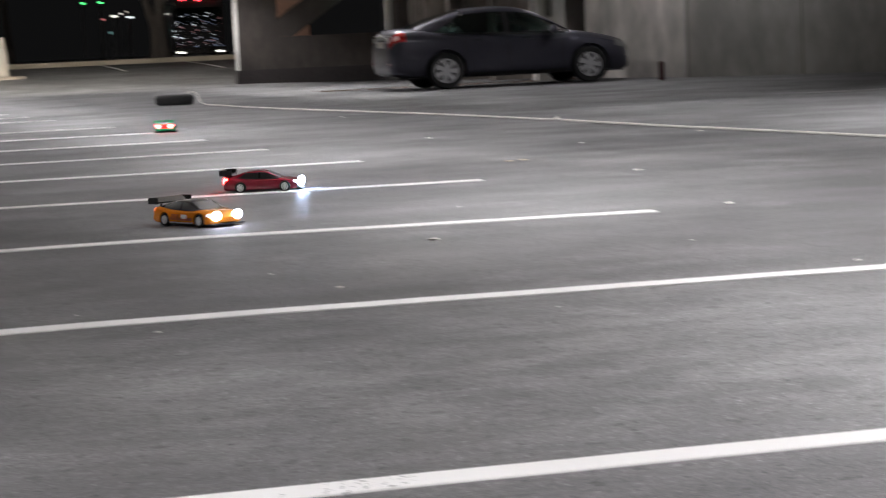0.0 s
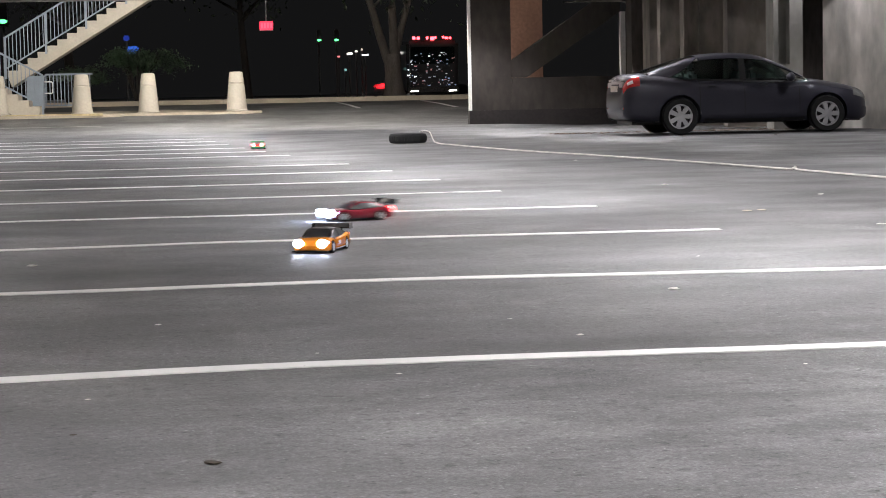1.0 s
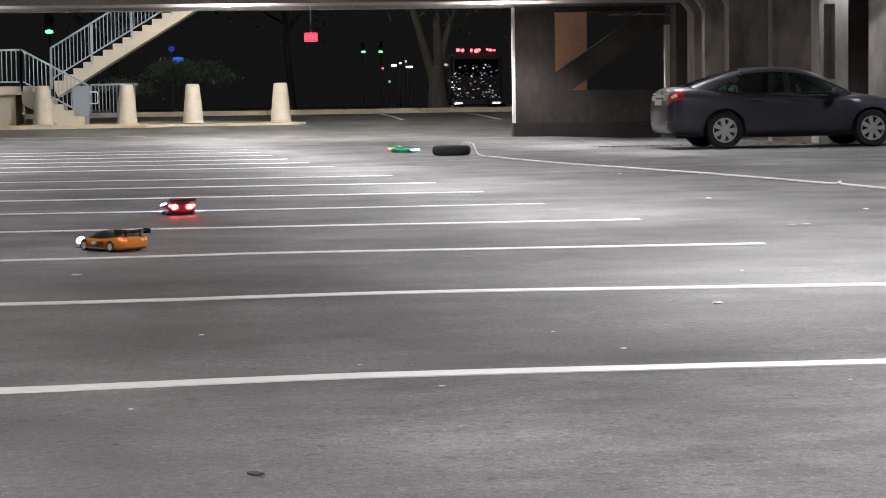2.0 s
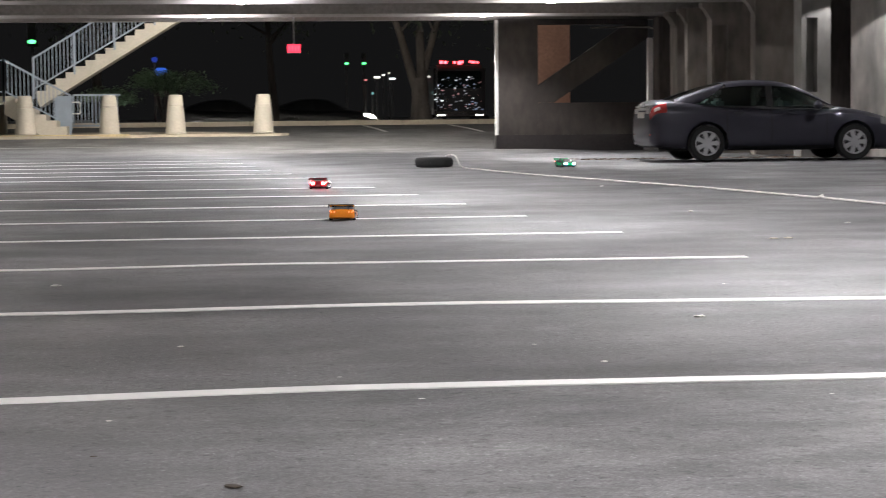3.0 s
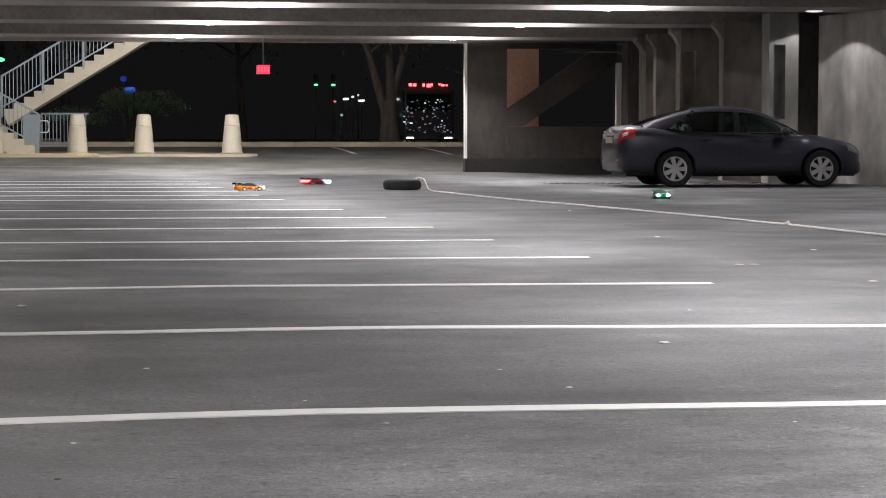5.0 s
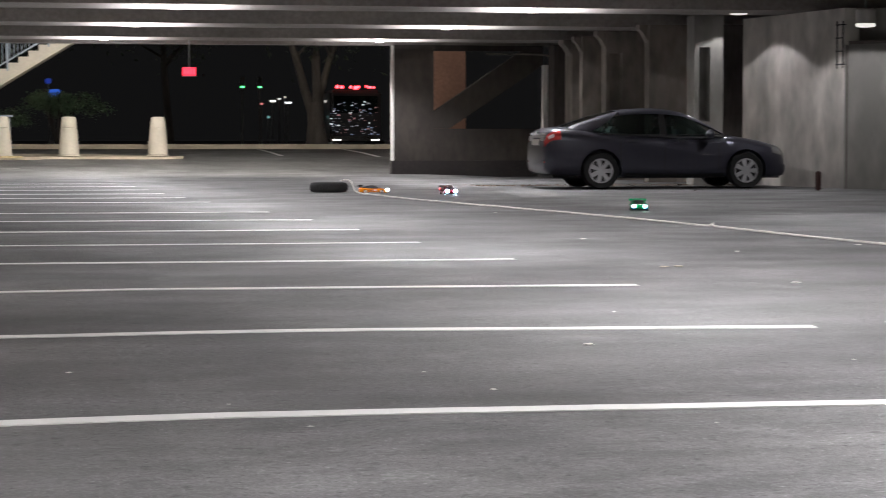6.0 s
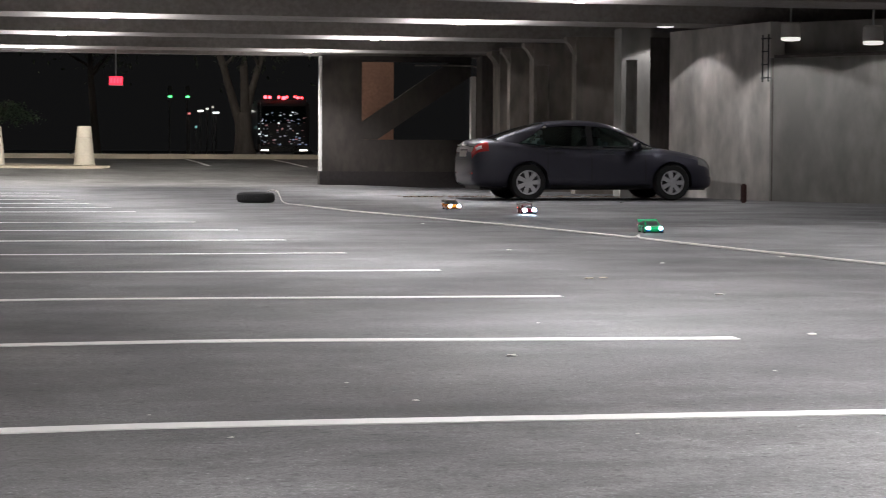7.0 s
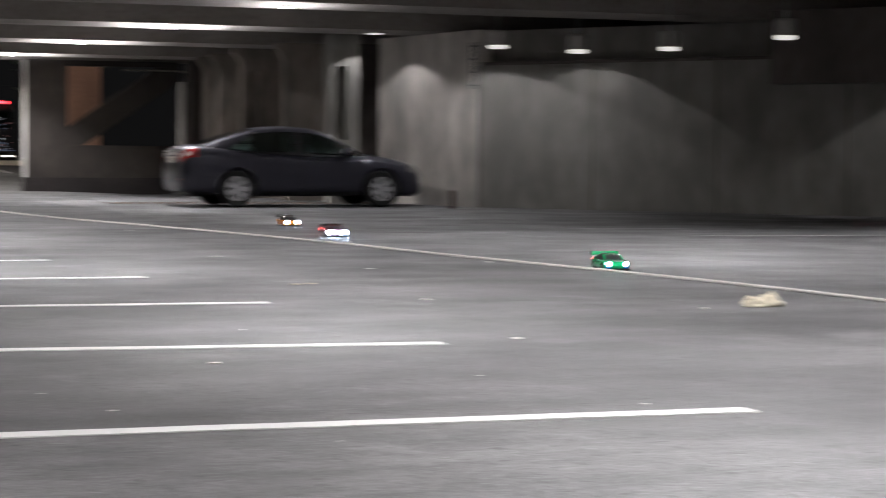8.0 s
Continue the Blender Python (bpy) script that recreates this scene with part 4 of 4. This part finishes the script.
for _ in range(700):
    x, y, s = r.uniform(6.9, 12.4), 38.15 + abs(r.gauss(0, 0.5)), r.uniform(0.02, 0.05)
    m = pose(x, y, 0.012, r.uniform(-25, 25), r.uniform(-25, 25), r.uniform(0, 360))
    bm.faces.new([bm.verts.new(m @ Vector(p)) for p in ((-s, 0, 0), (0, -s * 0.5, 0.004), (s, 0, 0), (0, s * 0.5, 0.004))])
part("leaf_litter", bm, surface("brown_leaves", (0.13, 0.085, 0.055), 0.8, spread=0.4, fine=20, coarse=3), None, "scattered dry brown leaves along the wall foot", category="leaves", kind="stuff")
bm = boxed((-0.04, -0.06, 0), (0.04, 0.06, 0.34), 0.02)
ob = part("marker_block", bm, RED_BLOCK, None, "faded red block at the foot of the wall", category="block")
ob.matrix_basis = pose(12.35, 34.3, 0)


# ---- stairs, rails and bollards outside ----
def bollard(place):
    thing = empty("bollard", "tapered cream concrete bollard on the kerb island", "bollard", "bollards by the stairs", place)
    bm = bmesh.new()
    lathe(bm, [(0.31, 0.0), (0.31, 0.025), (0.288, 0.04), (0.225, 0.745), (0.212, 0.755), (0.212, 0.785)], 28)
    part("base", bm, CREAM_CONCRETE, thing, smooth=40)
    bm = bmesh.new()
    lathe(bm, [(0.208, 0.778), (0.221, 0.788), (0.188, 1.06), (0.172, 1.082), (0.1, 1.09)], 28)
    part("cap", bm, CREAM_CONCRETE, thing, smooth=40)
    return thing


first_bollard = bollard(pose(-2.83, 57.65, 0.44))
for x, y in ((-5.11, 57.35), (-1.0, 57.65), (1.45, 57.65)):
    copy_thing(first_bollard, pose(x, y, 0.44))

stairs = empty("outdoor_stairs", "cream concrete stair with two flights and blue-grey railings", "stairs")
SY0, SY1 = 59.15, 60.55
RUN, UP = 0.282, 0.172


def flight(x0, z0, count, way, y0, y1, drop):
    """Steps from the bottom nosing at x0, z0; way is 1 to climb towards +x."""
    outline = []
    for i in range(count):
        outline += [(x0 + way * RUN * i, z0 + UP * i), (x0 + way * RUN * i, z0 + UP * (i + 1))]
    xe, ze = x0 + way * RUN * count, z0 + UP * count
    outline += [(xe, ze), (xe, ze - drop), (x0 + way * 0.1, z0 - drop + 0.05)]
    bm = bmesh.new()
    prism(bm, outline, y1 - y0, pose(0, y0, 0))
    return bm, (xe, ze)


bm, top = flight(-4.95, 1.52, 15, 1, SY0, SY1, 0.34)
part("upper_flight", bm, CREAM_CONCRETE, stairs)
bm, mid = flight(-4.0, 0.5, 6, -1, SY0 - 1.5, SY0 - 0.1, 0.5)
part("lower_flight", bm, CREAM_CONCRETE, stairs)
part("landing", boxed((-7.4, SY0 - 1.5, 1.3), (-5.7, SY1, 1.53)), CREAM_CONCRETE, stairs)
part("landing_support", boxed((-7.3, SY0 - 1.3, 0.3), (-5.9, SY1 - 0.1, 1.3)), CREAM_CONCRETE, stairs)
part("upper_landing", boxed((top[0], SY0, top[1] - 0.3), (top[0] + 3, SY1, top[1])), CREAM_CONCRETE, stairs)


def railing(name, a, b, height, posts, gap=0.125):
    """A railing with pickets between two ground points."""
    a, b = Vector(a), Vector(b)
    rail = empty(name, "", "")
    rail.parent = stairs
    up = Vector((0, 0, height))
    bm = bmesh.new()
    bar(bm, a + up, b + up, 0.05)
    part("top_rail", bm, RAIL_PAINT, rail)
    bm = bmesh.new()
    bar(bm, a + Vector((0, 0, 0.12)), b + Vector((0, 0, 0.12)), 0.04)
    part("bottom_rail", bm, RAIL_PAINT, rail)
    n = max(2, int((b - a).length / gap))
    for i in range(1, n):
        p = a.lerp(b, i / n)
        bm = bmesh.new()
        bar(bm, p + Vector((0, 0, 0.12)), p + up, 0.022)
        part("picket", bm, RAIL_PAINT, rail)
    for i in range(posts):
        p = a.lerp(b, i / (posts - 1))
        bm = bmesh.new()
        bar(bm, p - Vector((0, 0, 0.16)), p + up + Vector((0, 0, 0.02)), 0.06)
        part("post", bm, RAIL_PAINT, rail)


slope_top = (-4.95 + RUN * 12, 1.62 + UP * 12)
railing("railing_upper", (-5.0, SY0 - 0.04, 1.62), (slope_top[0], SY0 - 0.04, slope_top[1]), 1.0, 4)
railing("railing_lower", (-3.9, SY0 - 1.54, 0.56), (-5.7, SY0 - 1.54, 1.56), 0.98, 2)
railing("railing_landing", (-7.4, SY0 - 1.54, 1.53), (-5.7, SY0 - 1.54, 1.53), 1.0, 2)

fence = empty("picket_fence", "blue-grey steel picket fence with a small gate latch", "fence", place=pose(-3.95, 59.6, 0.56))
part("top_rail", boxed((0, -0.025, 0.98), (1.35, 0.025, 1.03)), RAIL_PAINT, fence)
part("bottom_rail", boxed((0, -0.02, 0.1), (1.35, 0.02, 0.14)), RAIL_PAINT, fence)
pk = part("picket", boxed((-0.012, -0.012, 0.1), (0.012, 0.012, 0.99)), RAIL_PAINT, fence)
for i in range(13):
    ob = new("picket", pk.data)
    ob.parent = fence
    ob.matrix_basis = pose(0.03 + 0.103 * i, 0, 0)
part("gate_panel", boxed((-0.5, -0.3, 0.02), (0.0, -0.28, 0.98), 0.005), RAIL_PAINT, fence, "pale flat gate panel")
bm = bmesh.new()
tube(bm, [(0.0, -0.3, 0.8), (0.2, -0.3, 0.8), (0.22, -0.3, 0.77), (0.22, -0.3, 0.5), (0.2, -0.3, 0.47), (0.0, -0.3, 0.47)], 0.018)
part("latch_loop", bm, LIT_END_AND_TUBE_WHITE, fence, "pale bent tube loop")


# ---- beyond the lot: trees, shrubs, road lights ----
def tree(place, height, radius, seed, leaves):
    r = random.Random(seed)
    thing = empty("tree", "bare-trunked tree behind the kerb, night shade put in its bark", "tree", place=place)
    bm = bmesh.new()
    lean = r.uniform(-0.05, 0.05)
    trunk = [(lean * z + 0.06 * math.sin(z * 0.9 + seed), 0.05 * math.cos(z * 0.7), z) for z in np.linspace(-0.1, height, 14)]
    tube(bm, trunk, lambda t: radius * (1.25 - 0.3 * min(t * 8, 1) - 0.7 * t), 12)
    tips = []
    for i in range(9):
        a, z0 = r.uniform(0, 6.28), height * r.uniform(0.3, 0.95)
        base = Vector((lean * z0, 0, z0))
        d = Vector((math.cos(a), math.sin(a), r.uniform(0.4, 1.1)))
        ln = height * r.uniform(0.2, 0.38)
        limb = [base + d * ln * s + Vector((0, 0, 0.1 * ln * s * s)) for s in (0, 0.25, 0.5, 0.75, 1)]
        tube(bm, limb, lambda t: radius * 0.38 * (1.05 - t), 7)
        tips += limb[2:]
    part("trunk", bm, SHADED_BARK, thing, smooth=60)
    bm = bmesh.new()
    for _ in range(leaves):
        c = r.choice(tips) + Vector((r.gauss(0, 0.5), r.gauss(0, 0.5), r.gauss(0, 0.4)))
        m = Matrix.Translation(c) @ Euler((r.uniform(0, 6), r.uniform(0, 6), r.uniform(0, 6))).to_matrix().to_4x4()
        s = r.uniform(0.06, 0.14)
        f = [bm.verts.new(m @ Vector(p)) for p in ((-s, 0, 0), (0, -s * 0.45, 0.02), (s, 0, 0), (0, s * 0.45, 0.02))]
        bm.faces.new(f)
    part("crown", bm, FOLIAGE, thing)
    return thing



def forked_tree(place):
    """A stout trunk that divides low into three rising stems."""
    r = random.Random(3)
    thing = empty("tree", "pale-barked tree forking low into three stems behind the kerb", "tree", place=place)
    bm = bmesh.new()
    tube(bm, [(0.05, 0, -0.1), (0.02, 0, 0.3), (0, 0, 0.8), (-0.02, 0, 1.5)], lambda t: 0.46 - 0.18 * min(t * 2, 1), 14)
    tips = []
    for lean, rad in ((-0.34, 0.15), (0.02, 0.17), (0.24, 0.13)):
        stem = [Vector((lean * (z - 0.9) + 0.05 * math.sin(z * 1.3 + lean * 9), 0.1 * lean * z, z)) for z in (0.9, 1.5, 2.2, 3.0, 4.0, 5.2, 6.6, 8.0)]
        tube(bm, stem, lambda t: rad * (1.1 - 0.75 * t), 10)
        for _ in range(5):
            base = r.choice(stem[3:])
            a = r.uniform(0, 6.28)
            limb = [base + Vector((math.cos(a), math.sin(a), 0.8)) * q for q in (0, 0.5, 1.0, 1.6)]
            tube(bm, limb, lambda t: 0.05 * (1.05 - t), 6)
            tips += limb[1:]
    part("trunk", bm, BARK, thing, smooth=60)
    bm = bmesh.new()
    for _ in range(1400):
        c = r.choice(tips) + Vector((r.gauss(0, 0.5), r.gauss(0, 0.5), r.gauss(0, 0.4)))
        m = Matrix.Translation(c) @ Euler((r.uniform(0, 6), r.uniform(0, 6), r.uniform(0, 6))).to_matrix().to_4x4()
        k = r.uniform(0.06, 0.14)
        bm.faces.new([bm.verts.new(m @ Vector(p)) for p in ((-k, 0, 0), (0, -k * 0.45, 0.02), (k, 0, 0), (0, k * 0.45, 0.02))])
    part("crown", bm, FOLIAGE, thing)


forked_tree(pose(6.84, 67.0, 0.62))
tree(pose(-3.9, 71.0, 0.6), 8.0, 0.20, 7, 900)
tree(pose(2.2, 73.0, 0.6), 8.0, 0.16, 8, 900)
tree(pose(11.4, 69.0, 0.6), 7.0, 0.2, 9, 700)


def shrub(place, rx, rz, seed, count):
    """Arching stems whose outer halves carry drooping sprays of small leaves."""
    r = random.Random(seed)
    thing = empty("shrub", "dark evergreen shrub with arching sprays behind the kerb", "shrub", place=place)
    bm = bmesh.new()
    sprays = []
    for i in range(16):
        a = r.uniform(0, 6.28)
        reach, top = rx * r.uniform(0.35, 1.0), rz * r.uniform(0.75, 1.05)
        tip = Vector((math.cos(a) * reach, math.sin(a) * 0.6 * reach, top * (1.0 - 0.35 * reach / rx)))
        mid = Vector((tip.x * 0.55, tip.y * 0.55, top))
        pts = [Vector((0, 0, -0.1)), mid * 0.55 + Vector((0, 0, 0.1)), mid, mid.lerp(tip, 0.6), tip]
        tube(bm, pts, lambda t: 0.03 * (1.1 - t), 6)
        sprays.append(pts)
    part("stem", bm, SHADED_BARK, thing)
    bm = bmesh.new()
    for _ in range(count):
        pts = r.choice(sprays)
        q = r.uniform(1.2, 3.99)
        c = pts[int(q)].lerp(pts[int(q) + 1], q - int(q))
        c = c + Vector((r.gauss(0, 0.16), r.gauss(0, 0.16), -abs(r.gauss(0, 0.09)) + 0.03))
        m = Matrix.Translation(c) @ Euler((r.gauss(0, 0.5), r.gauss(0, 0.5), r.uniform(0, 6))).to_matrix().to_4x4()
        k = r.uniform(0.03, 0.075)
        bm.faces.new([bm.verts.new(m @ Vector(p)) for p in ((-k, 0, -0.01), (0, -k * 0.3, 0.01), (k, 0, -0.02), (0, k * 0.3, 0.01))])
    part("foliage", bm, SHRUB_LEAF, thing)


SHRUB_LEAF = surface("shrub_leaf", (0.07, 0.11, 0.06), 0.6, spread=0.4, fine=8, coarse=1)
shrub(pose(-1.5, 66.3, 0.66), 1.75, 1.75, 21, 5200)
shrub(pose(-3.3, 67.2, 0.66), 1.0, 1.25, 22, 2200)

# traffic signals far off
SIGNAL = glowing("green_signal", (0.10, 1.0, 0.25), 3.0)
for x, y, z, s in ((6.62, 100.0, 3.45, 0.16), (7.47, 100.0, 3.45, 0.16), (-8.5, 100.0, 4.6, 0.3)):
    thing = empty("traffic_signal", "traffic signal showing green on a dark pole", "traffic signal", "traffic signals", pose(x, y, z))
    part("housing", boxed((-s * 0.7, 0, -s * 0.8), (s * 0.7, 0.25, s * 3.2), 0.02), BLACK_PLASTIC, thing)
    bm = bmesh.new()
    bmesh.ops.create_uvsphere(bm, u_segments=14, v_segments=8, radius=s * 0.55, matrix=Matrix.Diagonal((1.25, 0.35, 0.6, 1)))
    part("lens", bm, SIGNAL, thing, "glowing green lens")
    part("pole", boxed((-0.05, 0.26, -z + 0.2), (0.05, 0.36, s * 3.2)), BLACK_PLASTIC, thing)

# parked lorry front, dark with red marker lamps and chrome
truck = empty("parked_lorry", "dark parked lorry front with red marker lamps and chrome", "lorry", place=pose(9.62, 79.0, 0.28))
part("cab", boxed((-1.02, 0.0, 0.5), (1.02, 2.4, 2.55), 0.12), NIGHT_PAINT, truck)
part("bumper", boxed((-1.0, -0.12, 0.55), (1.0, 0.02, 0.75), 0.03), CHROME, truck, "chrome bumper")
part("windscreen", boxed((-0.85, -0.03, 1.65), (0.85, 0.01, 2.3), 0.02), WINDOW, truck)
r = random.Random(11)
RED_MARK = glowing("red_marker", (1.0, 0.03, 0.04), 14.0)
# most chips glow, put in for glints of light off the lorry's front
GLINTS = [glowing("white_glint", (0.9, 0.95, 1.0), 1.3), glowing("blue_glint", (0.45, 0.55, 0.8), 0.35), glowing("red_glint", (0.8, 0.4, 0.42), 0.25), glowing("dim_glint", (0.6, 0.6, 0.7), 0.25), CHROME]
for x in (-0.72, -0.55, -0.2, 0.0, 0.12, 0.42, 0.55, 0.7):
    s = r.uniform(0.035, 0.09)
    part("marker_lamp", boxed((x - s, -0.05, 2.55 + r.uniform(0, 0.08)), (x + s, 0.05, 2.68 + r.uniform(0, 0.04)), 0.02), RED_MARK, truck, "glowing red marker lamp")
for i in range(120):
    side = r.choice((-0.6, 0.05, 0.55))
    x, z, k = max(-0.97, min(0.97, r.gauss(side, 0.22))), 0.8 + 1.3 * r.random() ** 1.2, r.uniform(0.008, 0.042)
    part("added_glint", boxed((x - k * r.uniform(0.4, 1.6), -0.06, z - k * 0.6), (x + k, -0.01, z + k * 0.6), 0.004), r.choice(GLINTS), truck)
for x in (-0.75, 0.75):
    part("head_lamp", boxed((x - 0.16, -0.15, 0.57), (x + 0.16, -0.08, 0.63), 0.02), glowing("dim_head_lamp", (1, 0.95, 0.9), 2.5), truck)
for x in (-0.85, 0.85):
    wheel(truck, (x, 0.6, 0.22), 0.46, 0.28, -1 if x < 0 else 1, SILVER)

# distant shop and street lights
def street_light(x, y, z, w, h, colour, power, label):
    thing = empty("distant_light", label, "light", "distant lights", pose(x, y, z))
    part("lens", boxed((-w / 2, 0, -h / 2), (w / 2, 0.08, h / 2), min(w, h) * 0.2), glowing("distant_lens", colour, power), thing)
    part("pole", boxed((-0.04, 0.1, -z + 0.2), (0.04, 0.18, h / 2)), BLACK_PLASTIC, thing)


for x, z, w, h, c, p in ((7.45, 2.62, 0.35, 0.12, (1, 0.97, 0.9), 1.6), (7.75, 2.72, 0.18, 0.1, (1, 0.95, 0.9), 0.8), (8.15, 2.55, 0.4, 0.1, (0.9, 0.95, 1), 1.5), (6.95, 2.5, 0.16, 0.1, (1, 0.3, 0.3), 0.8),
                         (7.25, 1.9, 0.15, 0.15, (0.4, 0.8, 0.8), 0.35), (8.0, 2.8, 0.12, 0.12, (1, 0.9, 0.8), 0.5), (-2.2, 2.95, 0.7, 0.42, (0.05, 0.2, 1.0), 0.55), (-2.47, 3.48, 0.35, 0.3, (0.03, 0.08, 0.6), 0.3),
                         (-8.9, 3.4, 0.15, 0.15, (1, 0.8, 0.7), 0.8)):
    street_light(x, 92.0, z, w * 0.75, h * 0.8, c, p, "small distant lamp on a dark pole across the road")


# ---- what moves ----
def motions():
    orange = [(0, 1.22, 10.24, -58), (0.1, 1.05, 10.63, -62), (0.2, 0.93, 10.91, -67), (0.3, 0.82, 11.19, -75), (0.4, 0.77, 11.45, -84), (0.5, 0.74, 11.58, -90), (0.6, 0.75, 11.55, -96), (0.8, 0.76, 11.49, -100), (1.0, 0.72, 11.43, -110),
              (1.1, 0.64, 11.34, -116), (1.2, 0.49, 11.31, -131), (1.3, 0.25, 11.30, -156), (1.5, -0.34, 11.30, -178), (1.7, -0.84, 11.75, -200), (2.2, -0.55, 13.6, -250), (2.8, 0.82, 16.19, -291), (3.0, 1.1, 17.5, -278), (3.2, 1.33, 19.01, -273),
              (3.6, 1.54, 22.69, -271), (4.0, 1.61, 26.83, -285), (4.2, 1.6, 28.75, -300), (4.8, 1.15, 33.2, -328), (5.3, 1.13, 35.0, -352), (5.5, 2.0, 35.2, -357), (5.7, 2.92, 34.6, -363), (6.1, 4.91, 33.61, -372),
              (6.3, 5.82, 33.3, -385), (6.5, 6.48, 32.7, -425), (6.7, 6.56, 31.8, -445), (7.0, 6.32, 30.6, -450), (7.5, 6.29, 28.83, -450), (8.0, 7.04, 25.82, -452)]
    red = [(0, 1.89, 12.4, -16), (0.1, 1.81, 12.9, -40), (0.2, 1.71, 13.25, -68), (0.3, 1.58, 13.6, -92), (0.4, 1.51, 13.85, -118), (0.5, 1.47, 14.1, -148), (0.6, 1.45, 14.15, -154), (0.7, 1.45, 14.2, -152), (0.8, 1.40, 14.15, -153),
           (1.0, 1.14, 14.1, -162), (1.1, 0.7, 14.1, -174), (1.2, 0.33, 14.1, -188), (1.3, -0.09, 14.13, -202), (1.5, -0.56, 14.35, -235), (1.7, -0.67, 15.06, -252), (2.2, -0.2, 18.7, -264), (2.8, 0.77, 23.64, -283), (3.2, 1.58, 26.43, -275),
           (3.6, 1.55, 29.69, -268), (4.0, 0.7, 34.3, -245), (4.2, 0.42, 35.9, -262), (4.8, 1.6, 38.4, -318), (5.5, 4.9, 37.3, -365), (5.7, 5.36, 35.3, -395), (5.9, 5.40, 33.4, -440), (6.1, 5.77, 32.77, -448), (6.3, 6.23, 32.2, -445),
           (6.5, 6.53, 31.14, -440), (6.7, 6.78, 29.9, -446), (7.0, 6.99, 28.5, -454), (7.5, 7.05, 26.18, -458), (8.0, 6.61, 22.26, -456)]
    green = [(0, 2.37, 22.82, 80), (0.2, 2.31, 25.0, 85), (0.3, 2.21, 26.4, 100), (0.5, 2.0, 29.6, 105), (0.6, 1.89, 30.8, 100), (0.8, 1.54, 32.4, 90), (1.0, 1.15, 33.1, 85), (1.2, 0.93, 34.0, 78), (1.5, 1.0, 35.4, 40), (1.7, 1.69, 37.0, 5),
             (2.8, 5.74, 34.63, -70), (3.2, 5.94, 33.1, -85), (3.6, 6.27, 32.4, -80), (4.0, 6.54, 31.9, -85), (4.2, 6.75, 31.5, -90), (5.3, 7.05, 28.3, -98), (5.5, 7.12, 27.6, -100), (5.7, 6.9, 26.43, -102), (5.9, 6.73, 25.5, -102),
             (6.1, 6.65, 24.9, -100), (6.3, 6.75, 24.5, -98), (6.5, 6.78, 23.8, -97), (6.7, 6.69, 22.9, -96), (7.0, 6.74, 21.7, -96), (7.5, 6.76, 19.03, -98), (8.0, 6.88, 15.24, -100)]
    for ob, rows in ((rc_orange, orange), (rc_red, red), (rc_green, green)):
        walk(ob, [(t, pose(x, y, 0.0, 0, 0, turn)) for t, x, y, turn in rows])
    for ob, x, t in ((passing[0], 0.2, 2.8), (passing[1], -3.8, 2.8), (passing[2], -7.6, 4.0), (passing[3], -0.5, 0.5)):
        walk(ob, [(s, pose(x + 23.0 * (s - t), 90.0, 0.2)) for s in (0, 4, 8)])


motions()
